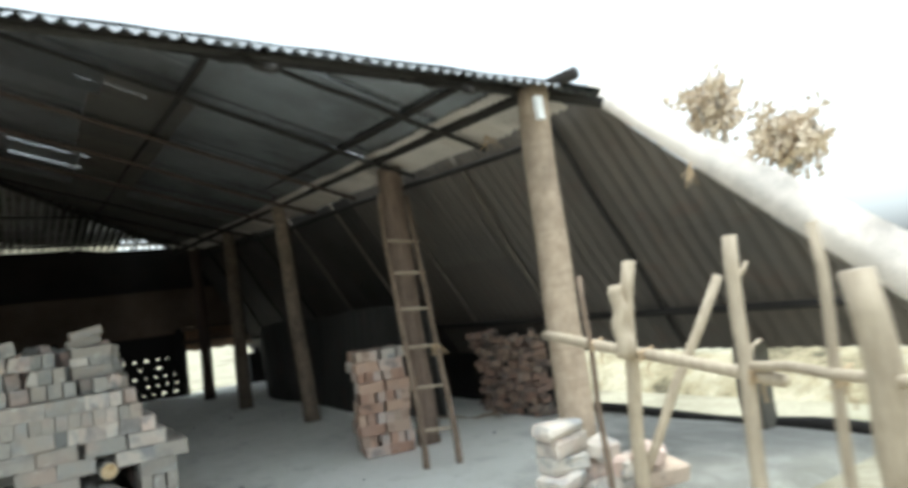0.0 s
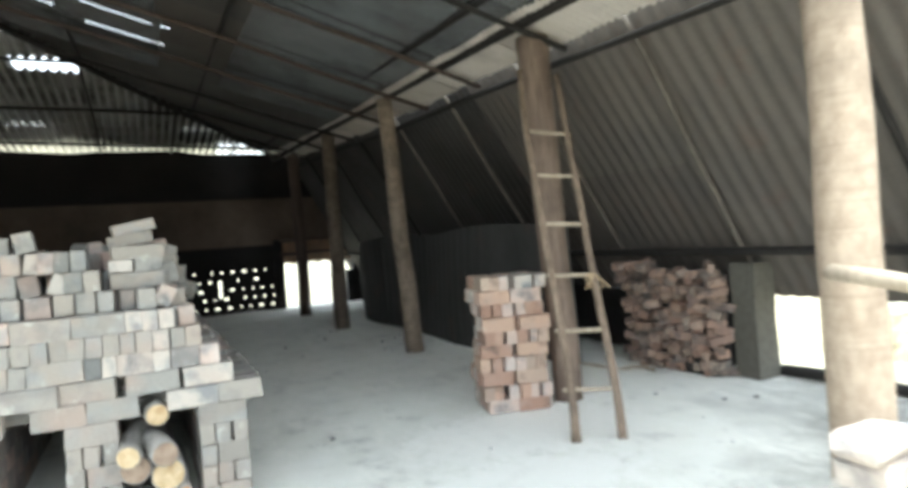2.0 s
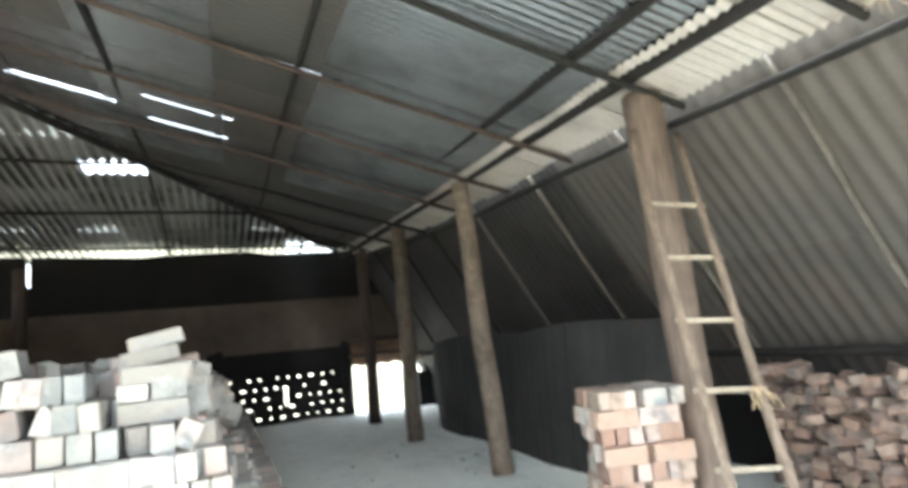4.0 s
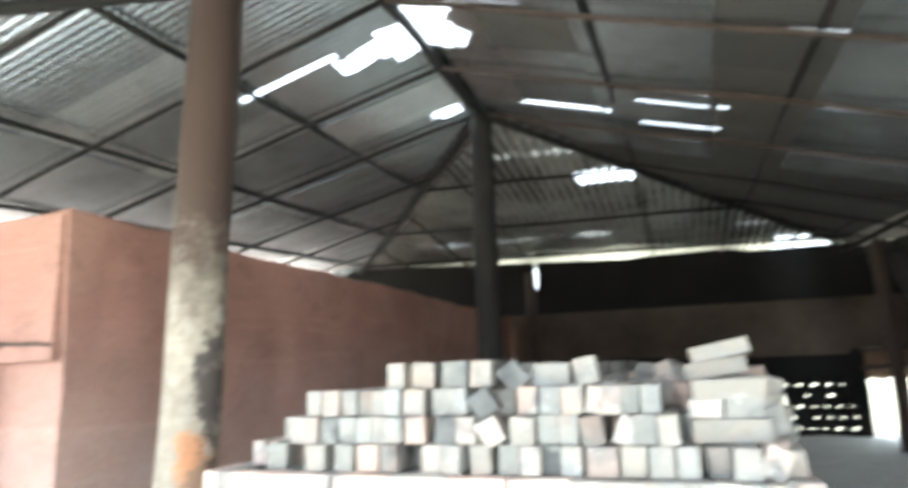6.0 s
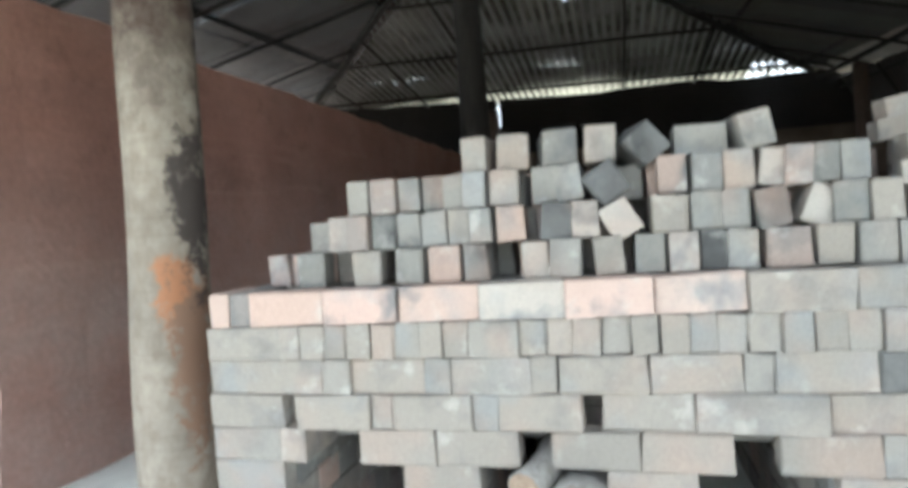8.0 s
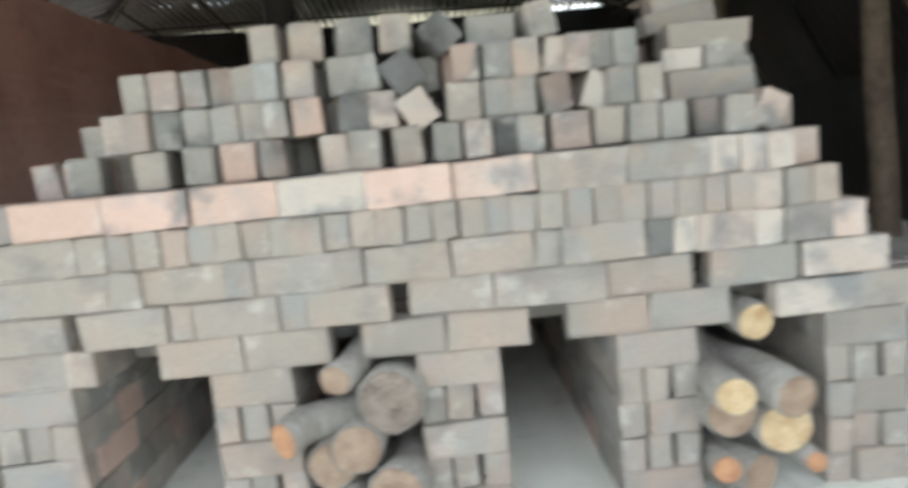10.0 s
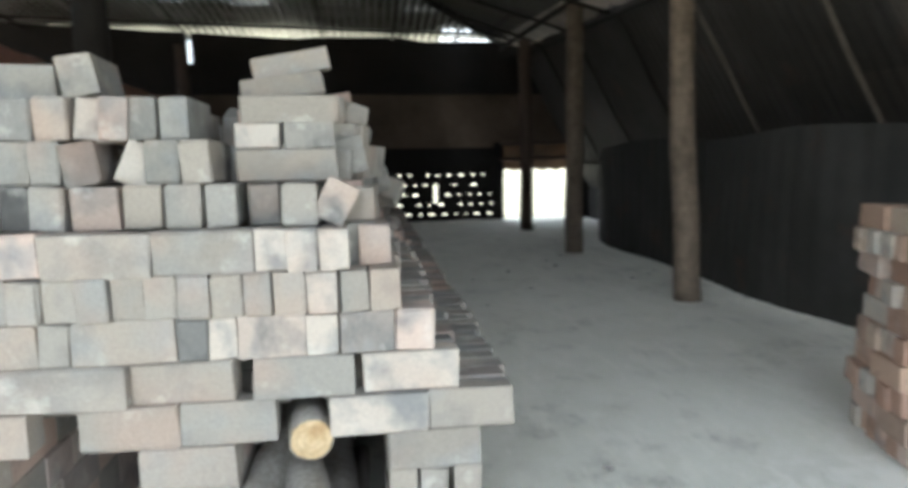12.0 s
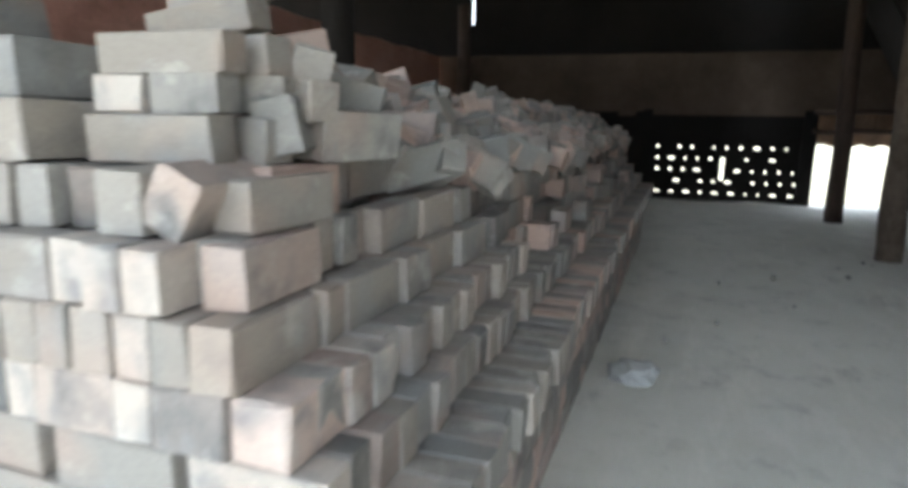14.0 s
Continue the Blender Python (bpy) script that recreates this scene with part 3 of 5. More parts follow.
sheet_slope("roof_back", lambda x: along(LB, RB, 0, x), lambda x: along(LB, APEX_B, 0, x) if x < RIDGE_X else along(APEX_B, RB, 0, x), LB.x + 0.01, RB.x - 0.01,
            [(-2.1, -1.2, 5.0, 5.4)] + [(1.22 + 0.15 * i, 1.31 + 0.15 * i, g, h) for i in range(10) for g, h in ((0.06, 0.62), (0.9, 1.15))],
            "pale corrugated iron hip slope, rib shading painted on, with torn light slits at the eave", mat=m_hip, amp=0.03, wave=0.15, seed=3)
sheet_slope("roof_front", lambda x: along(LF, RF, 0, x), lambda x: along(LF, APEX_F, 0, x) if x < RIDGE_X else along(APEX_F, RF, 0, x), LF.x + 0.01, RF.x - 0.01,
            [], "corrugated iron hip slope over the open front", seed=4)

def cap(name, a, c, seed):
    """A bent ridge sheet laid over the joint of two slopes."""
    bm = bmesh.new()
    d = (c - a).normalized()
    side = d.cross(Vector((0, 0, 1))).normalized()
    prev = None
    for i in range(25):
        p = a.lerp(c, i / 24) + Vector((0, 0, 0.035 + 0.006 * math.sin(i * 2.3 + seed)))
        cur = [bm.verts.new(p + side * u + Vector((0, 0, h))) for u, h in ((-0.20, -0.065), (-0.1, -0.03), (0, 0), (0.1, -0.03), (0.20, -0.065))]
        if prev:
            for q in range(4):
                bm.faces.new((prev[q], prev[q + 1], cur[q + 1], cur[q]))
        prev = cur
    structure(name, bm, m_roof, "bent ridge sheet over the roof joint", "roof", True)


for i, (a, c) in enumerate(((APEX_F, RF), (APEX_F, LF), (APEX_B, RB), (APEX_B, LB), (APEX_F + Vector((0, -0.1, 0)), Vector((RIDGE_X, 9.05, RIDGE_Z))), (Vector((RIDGE_X, 9.9, RIDGE_Z)), APEX_B + Vector((0, 0.1, 0))))):
    cap("trim_ridge_" + "abcdef"[i], a, c, i)


def eave_strip(y):
    return right_eave(y) + Vector((0.02, 0, -0.03))


sheet_slope("roof_eave", eave_strip, lambda y: eave_strip(y).lerp(top_side(RF, RB, y), 0.095 if RIDGE_Y0 < y < RIDGE_Y1 else 0.55 / max(0.45, (top_side(RF, RB, y) - right_eave(y)).length)), FRONT_Y + 0.35, BACK_Y - 0.4, [],
            "corrugated sheets along the eave, coloured pale for the daylight on them", mat=m_eave, sheet_l=1.0, seed=9)

# timber frame under the roof
frame_roof = thing("roof_frame", (RIDGE_X, 10, 4.7), "sooty round-pole rafters and purlins under the roof", "roof frame")


def frame_part(name, a, c, r, mat=m_dark, seed=0.0):
    o = Vector((RIDGE_X, 10, 4.7))
    part(name, tube_bm(Vector(a) - o, Vector(c) - o, r, r * 0.85, 8, 8, 0.03, seed), mat, frame_roof, smooth=True)


DROP = Vector((0, 0, -0.075))
frame_part("ridge_pole", APEX_F + DROP, APEX_B + DROP, 0.06)
for i, c in enumerate((RF, LF)):
    frame_part("hip_rafter", APEX_F + DROP, c + DROP, 0.05, seed=i)
for i, c in enumerate((RB, LB)):
    frame_part("hip_rafter", APEX_B + DROP, c + DROP, 0.05, seed=i + 3)
for i, y in enumerate((5.9, 7.25, 8.8, 10.2, 11.6, 13.4, 15.2, 17.0)):
    e, t = right_eave(y), top_side(RF, RB, y)
    frame_part("rafter", e + DROP * 1.3, t + DROP * 1.3, 0.026, m_redwood if i in (2, 3, 4) else m_dark, i + 11)
    e, t = left_eave(y), top_side(LF, LB, y)
    frame_part("rafter", e + DROP * 1.3, t + DROP * 1.3, 0.028, m_dark, i + 31)
for i, x in enumerate((-6.9, -5.4, -3.9, -1.2, 0.2, 1.5)):
    for e, t in ((along(LB, RB, 0, x), along(LB, APEX_B, 0, x) if x < RIDGE_X else along(APEX_B, RB, 0, x)),
                 (along(LF, RF, 0, x), along(LF, APEX_F, 0, x) if x < RIDGE_X else along(APEX_F, RF, 0, x))):
        frame_part("rafter", e + DROP * 1.3, t + DROP * 1.3, 0.026, m_dark, i + 51)
for i, f in enumerate((0.14, 0.42, 0.70)):
    for a, b2, ta, tb in ((RF, RB, APEX_F, APEX_B), (LF, LB, APEX_F, APEX_B), (LB, RB, APEX_B, APEX_B), (LF, RF, APEX_F, APEX_F)):
        frame_part("purlin", a.lerp(ta, f) + DROP * 0.6, b2.lerp(tb, f) + DROP * 0.6, 0.03, m_dark, i + 71)
frame_part("wall_plate", (2.36, 4.3, 2.92), (2.44, 18.7, 3.60), 0.05, m_dark, 5)

# ---- steep side roof and its low opening ----
def lean_top(y):
    return Vector((2.84, y, 2.92 + 0.046 * (y - 4.9)))


def lean_low(y):
    return Vector((4.46, y, 0.67))


def lean_start(f):
    return 4.67 - 1.73 * f


side_roof = tagged(new("roof_side"), "steep smoke-stained corrugated side roof, deep sheets coloured for shade, reaching almost to the floor", "roof", kind="structure")
r = random.Random(5)
y = 3.0
k = 0
while y < 18.9:
    y1 = y + 0.78
    steps = 54
    for row, (f0, f1) in enumerate(((0.0, 0.52), (0.49, 1.0))):
        lift = 0.004 * (k % 2) + 0.010 * row + r.uniform(0, 0.002)
        cols = []
        bm = bmesh.new()
        for i in range(steps + 1):
            q = y - 0.07 + 0.92 * i / steps
            line = []
            for j in range(6):
                f = f0 + (f1 - f0) * j / 5
                yy = max(q, lean_start(f))
                p = lean_top(yy).lerp(lean_low(yy), f)
                w = 0.007 * math.cos(2 * math.pi * q / 0.15) - lift
                p += Vector((w * 0.77, 0, w * 0.63))
                line.append((bm.verts.new(p), q < lean_start(f) - 0.02))
            cols.append(line)
        for c0, c1 in zip(cols, cols[1:]):
            for j in range(5):
                quad = (c0[j], c1[j], c1[j + 1], c0[j + 1])
                if not all(s for _, s in quad):
                    bm.faces.new([w for w, _ in quad])
        bmesh.ops.dissolve_degenerate(bm, dist=1e-5, edges=bm.edges[:])
        bmesh.ops.delete(bm, geom=[w for w in bm.verts if not w.link_faces], context="VERTS")
        if bm.faces:
            # sheets beyond y 8.6 get the shade-coloured copy
            part("sheet", bm, m_lean_shade if y > 8.6 else m_lean, side_roof, smooth=True)
        else:
            bm.free()
    y = y1
    k += 1

lean_frame = thing("side_roof_frame", (3.4, 10, 1.5), "thin dark poles carrying the steep side roof", "roof frame")
o = Vector((3.4, 10, 1.5))
for i, yy in enumerate((5.25, 6.75, 8.3, 9.9, 11.6, 13.4, 15.2, 17.0)):
    a, c = lean_top(yy) + Vector((-0.05, 0, -0.05)), lean_low(yy) + Vector((-0.05, 0, -0.05))
    a.y -= 0.15
    part("rafter", tube_bm(a - o, c - o, 0.027, 0.022, 8, 8, 0.03, i), m_lath if i in (1, 2, 3, 4) else m_dark, lean_frame, smooth=True)
for i, (f, rr) in enumerate(((0.04, 0.03), (0.79, 0.035))):
    a, c = lean_top(3.6).lerp(lean_low(3.6), f), lean_top(18.6).lerp(lean_low(18.6), f)
    a.y = lean_start(f) + (0.55 if i == 0 else 0.05)
    s = Vector((-0.09, 0, -0.08))
    part("purlin", tube_bm(a + s - o, c + s - o, rr, rr, 8, 24, 0.05, i + 20), m_dark, lean_frame, smooth=True)

# sunlit sheet nailed along the front edge of the side roof
bm = bmesh.new()
prev = None
for i in range(41):
    f = i / 40
    yy = lean_start(f) - 0.03
    p = lean_top(yy).lerp(lean_low(yy), f)
    h = 0.14 + 0.45 * f + 0.012 * math.sin(i * 0.9)
    out = 0.01 * math.sin(i * 1.1)
    lo_v, hi_v = bm.verts.new(p + Vector((0, -0.01, -0.02))), bm.verts.new(p + Vector((0.04, out, h)))
    lo_b, hi_b = bm.verts.new(p + Vector((0, 0.01, -0.02))), bm.verts.new(p + Vector((0.04, out + 0.012, h)))
    cur = (lo_v, hi_v, hi_b, lo_b)
    if prev:
        for a in range(4):
            bm.faces.new((prev[a], prev[(a + 1) % 4], cur[(a + 1) % 4], cur[a]))
    prev = cur
structure("trim_verge", bm, m_verge, "buckled pale sheet along the sloping front edge of the side roof", "roof edge", True)

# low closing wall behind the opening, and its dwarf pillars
structure("wall_east", rough_box(4.42, 4.62, 6.9, 18.9, -0.05, 0.66, 0.4, 0.03, 3), m_black_mud, "low near-black mud wall under the side roof", "wall")
for i, (yy, w, h, x) in enumerate(((6.75, 0.24, 0.98, 4.16), (4.55, 0.20, 0.72, 4.30))):
    t = thing("wall_pillar", (x, yy, 0), "short dark mud pillar under the low eave", "pillar", "dwarf pillars under the low eave")
    part("shaft", rough_box(-w / 2, w / 2, -w / 2, w / 2, -0.03, h, 0.12, 0.03, i), m_pillar, t)
bm = bmesh.new()
add_tube(bm, (4.42, 3.0, 0.03), (4.36, 7.0, 0.03), 0.06, 0.05, 8, 14, 0.08, 3)
t = thing("threshold_log", (0, 0, 0), "dark crooked log lying along the low opening", "log")
part("log_body", bm, m_dark, t, smooth=True)

# ---- dark sheet screen beside the post row ----
scr = thing("sheet_screen", (3.12, 12.0, 0), "dark upright sheet screen with a rounded far corner", "screen")
edges = [8.2 + 0.83 * i for i in range(9)]
for i, (a, c) in enumerate(zip(edges, edges[1:])):
    bm = bmesh.new()
    rows = []
    for s in range(17):
        q = a + (c - a) * s / 16
        last = max(0.0, (q - 14.0) / 0.85)
        h = 1.48 + 0.03 * math.sin(q * 2.1) - 0.55 * max(0, last) ** 3
        x = 0.05 * math.sin(q * 1.7) + 0.10 * max(0.0, 9.6 - q) + (0.012 if i % 2 else 0) + 0.10 * max(0.0, last) ** 2 + 0.004 * math.cos(2 * math.pi * q / 0.21)
        rows.append([bm.verts.new((x + 0.03 * math.sin(zz * 3 + q), q - 12.0, zz * h)) for zz in (0, 0.33, 0.66, 1.0)]
                    + [bm.verts.new((x + 0.05 + 0.03 * math.sin(zz * 3 + q), q - 12.0, zz * h)) for zz in (1.0, 0.66, 0.33, 0)])
    for r0, r1 in zip(rows, rows[1:]):
        for j in range(8):
            bm.faces.new((r0[j], r1[j], r1[(j + 1) % 8], r0[(j + 1) % 8]))
    bm.faces.new(rows[0])
    bm.faces.new(rows[-1][::-1])
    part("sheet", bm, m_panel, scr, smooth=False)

# ---- back wall: lattice of bricks, rusty sheets, near-black upper strip ----
BY = 18.8
HOLES = (-0.25, 2.32)
structure("wall_back_low", rough_box(-4.6, -0.30, BY, BY + 0.2, -0.05, 1.62, 0.5, 0.02, 1), m_black_mud, "near-black mud back wall", "wall")
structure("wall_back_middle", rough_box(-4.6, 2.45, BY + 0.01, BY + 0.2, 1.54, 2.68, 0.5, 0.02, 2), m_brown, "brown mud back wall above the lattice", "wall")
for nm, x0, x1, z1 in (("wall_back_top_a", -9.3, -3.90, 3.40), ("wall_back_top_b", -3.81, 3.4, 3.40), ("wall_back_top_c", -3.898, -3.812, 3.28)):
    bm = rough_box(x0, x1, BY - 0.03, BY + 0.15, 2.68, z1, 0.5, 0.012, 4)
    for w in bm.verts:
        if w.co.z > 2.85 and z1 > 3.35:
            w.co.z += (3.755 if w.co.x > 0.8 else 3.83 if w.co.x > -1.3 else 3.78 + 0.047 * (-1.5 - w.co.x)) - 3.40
    structure(nm, bm, m_black_mud, "near-black strip under the back eave", "wall")
structure("wall_back_right", rough_box(4.27, 4.75, BY, BY + 0.2, -0.05, 2.68, 0.4, 0.02, 5), m_black_mud, "near-black end of the back wall", "wall")
structure("wall_back_breast", rough_box(4.10, 4.268, BY + 0.01, BY + 0.19, -0.05, 0.80, 0.3, 0.012, 7), m_black_mud, "low near-black breast wall at the side of the back doorway", "wall")
lat = thing("brick_lattice", (1.03, BY, 0), "dark brick lattice wall with small square light holes", "lattice wall")
brick_lat = bmesh.new()
add_box(brick_lat, -0.085, 0.085, 0, 0.12, 0, 0.125)
me_lat = mesh_of("lattice_brick", brick_lat, m_black_mud)
ROWS_Z = (0.0, 0.115, 0.17, 0.325, 0.38, 0.535, 0.59, 0.745, 0.80, 0.955, 1.01, 1.17, 1.56)
for j in range(12):
    slot = 4 <= j <= 7
    for lo_x, hi_x in ((HOLES[0], 1.0), (1.08, HOLES[1])) if slot else ((HOLES[0], HOLES[1]),):
        x = lo_x - (0.06 if j % 2 else 0) * (lo_x == HOLES[0])
        while x < hi_x - 0.02:
            openrow = j % 2 == 1 and j < 11
            gap = rng.choice((0.045, 0.055, 0.065, 0.08, 0.11)) if openrow and rng.random() < 0.70 else 0.0
            w = min(0.17, hi_x - x)
            ob = new("lattice_brick", me_lat)
            ob.parent = lat
            ob.location = (x + w / 2 - 1.03, U(-0.01, 0.01), ROWS_Z[j])
            ob.scale = (w / 0.17, 1, (ROWS_Z[j + 1] - ROWS_Z[j]) / 0.125)
            x += w + gap
for x0, x1 in ((HOLES[0] - 0.17, HOLES[0] + 0.01), (HOLES[1] - 0.01, 2.53)):
    part("end_post", box_bm(x0 - 1.03, x1 - 1.03, -0.022, 0.14, 0, 1.66), m_black_mud, lat)
bm = bmesh.new()
prev = None
for i in range(90):
    x = 2.53 + 1.738 * i / 89
    w = 0.012 * math.cos(i * 1.4)
    cur = [bm.verts.new((x, BY + w + d, z)) for d, z in ((0, 1.07 + 0.02 * math.sin(i * 0.4)), (0, 1.66), (0.006, 1.66), (0.006, 1.07 + 0.02 * math.sin(i * 0.4)))]
    if prev:
        for a in range(4):
            bm.faces.new((prev[a], prev[(a + 1) % 4], cur[(a + 1) % 4], cur[a]))
    prev = cur
structure("trim_door_head", bm, m_rust, "rusty corrugated sheet over the back doorway", "door head", True)
structure("wall_back_door", rough_box(2.45, 4.268, BY + 0.02, BY + 0.2, 1.67, 2.68, 0.4, 0.02, 8), m_brown, "brown mud wall over the back doorway", "wall")
for nm, z in (("lintel_pole", 1.31), ("lintel_pole", 1.63)):
    t = thing(nm, (3.35, BY - 0.05, z), "rough reddish pole across the back doorway", "lintel", "poles across the back doorway")
    part("pole", tube_bm((-0.9, 0, 0), (0.95, 0, 0.02), 0.042, 0.036, 8, 8, 0.03, z), m_redwood, t, smooth=True)

# added closing wall, never in view; kept low so daylight passes over it
structure("wall_west_outer", rough_box(-9.7, -9.52, 5.0, 18.7, -0.05, 1.5, 0.6, 0.02, 21), m_black_mud, "plain dark closing wall added out of view behind the chamber", "wall")

# ---- red mud chamber wall ----
structure("wall_west", rough_box(-9.3, -4.5, 7.28, 18.7, -0.05, 2.66, 0.3, 0.045, 11), m_mud, "tall red mud wall of the drying chamber", "wall")
# added reflector, hidden from below: throws neutral light up at the roof
structure("wall_west_top", rough_box(-9.28, -4.85, 7.62, 18.68, 2.69, 2.725, 0.45, 0.008, 15), m_plaster, "unseen pale slab added on the chamber to bounce light onto the roof", "wall")
structure("wall_west_head", rough_box(-9.3, -4.53, 7.23, 7.277, 1.66, 2.63, 0.3, 0.015, 12), m_mud, "jutting red mud upper band of the chamber front", "wall")
structure("wall_west_pier", rough_box(-9.3, -5.06, 7.15, 7.275, -0.05, 1.655, 0.3, 0.015, 13), m_plaster, "pale plastered pier under the chamber front", "wall")
t = thing("iron_hook_bar", (-4.80, 7.15, 1.76), "thin rusty bar on the chamber wall with a hanging wire", "hook")
part("bar", tube_bm((-0.5, 0.03, 0.04), (0.26, 0.07, 0.0), 0.012, 0.012, 6, 6, 0.01, 1), m_iron, t)
part("wire", tube_bm((-0.1, 0.03, 0.02), (-0.2, -0.10, -0.20), 0.007, 0.007, 6, 5, 0.02, 2), m_iron, t)

# ---- posts ----
def trunk_post(name, foot, head, r0, r1, label, mat=m_post, group="", seed=0.0, rings=18):
    t = thing(name, foot, label, "post", group)
    part("trunk", tube_bm((0, 0, -0.03), Vector(head) - Vector(foot), r0, r1, 18, rings, 0.022, seed), mat, t, smooth=True)
    return t


G = "tree-trunk posts along the side aisle"
pa = trunk_post("post", (2.15, 4.6, 0), (2.24, 4.62, 2.90), 0.128, 0.112, "thick pale weathered trunk post at the shed's open corner", group=G, seed=1)
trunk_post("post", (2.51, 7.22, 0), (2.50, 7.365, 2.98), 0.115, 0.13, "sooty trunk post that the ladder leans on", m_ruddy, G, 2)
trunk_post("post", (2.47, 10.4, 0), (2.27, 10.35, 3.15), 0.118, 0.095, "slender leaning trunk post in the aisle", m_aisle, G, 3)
trunk_post("post", (2.44, 13.6, 0), (2.42, 13.6, 3.3), 0.125, 0.11, "trunk post in the aisle, painted dimmer than the nearer one", m_dim, G, 4)
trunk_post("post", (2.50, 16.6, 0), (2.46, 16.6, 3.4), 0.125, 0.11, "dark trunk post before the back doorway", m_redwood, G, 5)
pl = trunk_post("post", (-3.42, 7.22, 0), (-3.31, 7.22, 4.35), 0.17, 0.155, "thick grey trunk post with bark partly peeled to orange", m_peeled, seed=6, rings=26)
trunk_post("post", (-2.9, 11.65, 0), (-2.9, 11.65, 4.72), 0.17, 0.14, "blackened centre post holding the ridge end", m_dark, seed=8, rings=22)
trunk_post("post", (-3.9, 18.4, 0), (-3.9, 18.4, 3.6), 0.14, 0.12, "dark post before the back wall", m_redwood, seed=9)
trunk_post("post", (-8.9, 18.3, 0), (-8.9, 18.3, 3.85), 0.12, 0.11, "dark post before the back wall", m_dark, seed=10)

# ---- bricks ----
LB_, WB_, HB_ = 0.246, 0.080, 0.1085
brick_meshes = {}


def brick_bm(seed, dims=(LB_, WB_, HB_), bev=0.0042, worn=0.0042):
    r = random.Random(seed)
    bm = box_bm(-dims[0] / 2, dims[0] / 2, -dims[1] / 2, dims[1] / 2, 0, dims[2])
    bmesh.ops.bevel(bm, geom=bm.edges[:], offset=bev, segments=1, affect="EDGES", profile=0.6)
    for w in bm.verts:
        w.co += Vector((r.uniform(-1, 1), r.uniform(-1, 1), r.uniform(-1, 1))) * worn
    return bm


def brick_mesh(mat, variant):
    key = (mat.name, variant)
    if key not in brick_meshes:
        brick_meshes[key] = mesh_of("brick", brick_bm(variant * 13 + len(mat.name)), mat)
    return brick_meshes[key]


def brick(parent, x, y, z, mat, along_x=True, width=None, yaw=0.0, tilt=0.0, roll=0.0, height=None):
    """One brick on edge as a part: centre x, front-to-back centre y, underside z, in the parent's frame."""
    ob = new("brick", brick_mesh(mat, rng.randrange(9)))
    ob.parent = parent
    s = [1.0, 1.0, (height or HB_) / HB_]
    if width:
        s[0 if along_x else 1] = width / (LB_ if along_x else WB_)
    ob.matrix_basis = pose(x, y, z, tilt, roll, (0 if along_x else 90) + yaw) @ Matrix.Diagonal((*s, 1))
    return ob


CH = 0.1107
FY = 6.645
stack = thing("brick_stack", (-1.4, FY, 0), "long stack of raw grey bricks with fire tunnels", "brick stack")
SX, SY = -1.4, FY


def course(k, joints, kinds, mats):
    """One course of the front: joints are x positions in pairs; wide ones show the long face."""
    for i, (a, c) in enumerate(zip(joints[::2], joints[1::2])):
        w = c - a - 0.0025
        mat = mats.get(i, m_grey)
        long_face = (c - a) > 0.135
        proud = U(-0.010, 0.010)
        yaw = U(-1.3, 1.3)
        if long_face:
            brick(stack, (a + c) / 2 - SX, 0.04 + proud, k * CH, mat, True, w, yaw, roll=U(-0.7, 0.7))
        else:
            brick(stack, (a + c) / 2 - SX, 0.123 + proud, k * CH, mat, False, w, yaw, tilt=U(-1.0, 1.0))


def chain(*xs):
    out = []
    for a, c in zip(xs, xs[1:]):
        out += [a, c]
    return out


# piers: five walls of five courses, long faces and triple headers by turns
PIERS = ((-2.825, -2.57), (-2.165, -1.915), (-1.545, -1.292), (-0.947, -0.702), (-0.315, -0.06))
for a, c in PIERS:
    third = (c - a) / 3
    for k in range(5):
        if k in (0, 2, 4):
            if (k == 2 and rng.random() < 0.5) or (k == 0 and rng.random() < 0.4):
                course(k, [a, a + 0.085, a + 0.09, c], None, {})
            else:
                course(k, [a, c], None, {})
        else:
            course(k, [a, a + third - 0.008, a + third, a + 2 * third - 0.006, a + 2 * third + 0.006, c], None, {})
course(5, chain(-2.829, -2.57, -2.483) + chain(-2.30, -2.049, -1.792) + chain(-1.695, -1.444, -1.198) + chain(-1.085, -0.839, -0.596) + chain(-0.465, -0.205, 0.03), None, {0: m_grey, 7: m_grey, 8: m_pale})
course(6, chain(-2.826, -2.556) + chain(-2.511, -2.253, -2.178, -1.926, -1.849, -1.60) + chain(-1.548, -1.294, -0.958, -0.70) + chain(-0.654, -0.393) + [-0.374, -0.118], None, {9: m_mixed, 10: m_pale})
course(7, chain(-2.823, -2.658, -2.405, -2.317, -2.066, -1.985, -1.74, -1.663, -1.412, -1.164, -1.084, -0.834, -0.758, -0.686, -0.513, -0.43, -0.287, -0.178), None, {11: m_char, 12: m_pale, 13: m_mixed, 14: m_pale, 15: m_mixed, 16: m_pink})
course(8, chain(-2.827, -2.551, -2.48, -2.398, -2.319, -2.236, -2.159, -2.079, -2.003, -1.925, -1.772, -1.69, -1.614, -1.537, -1.454, -1.378, -1.30, -1.223, -1.146, -1.062, -0.986, -0.904, -0.825, -0.744, -0.664, -0.592, -0.511, -0.428, -0.353, -0.268), None, {26: m_pale, 27: m_mixed})
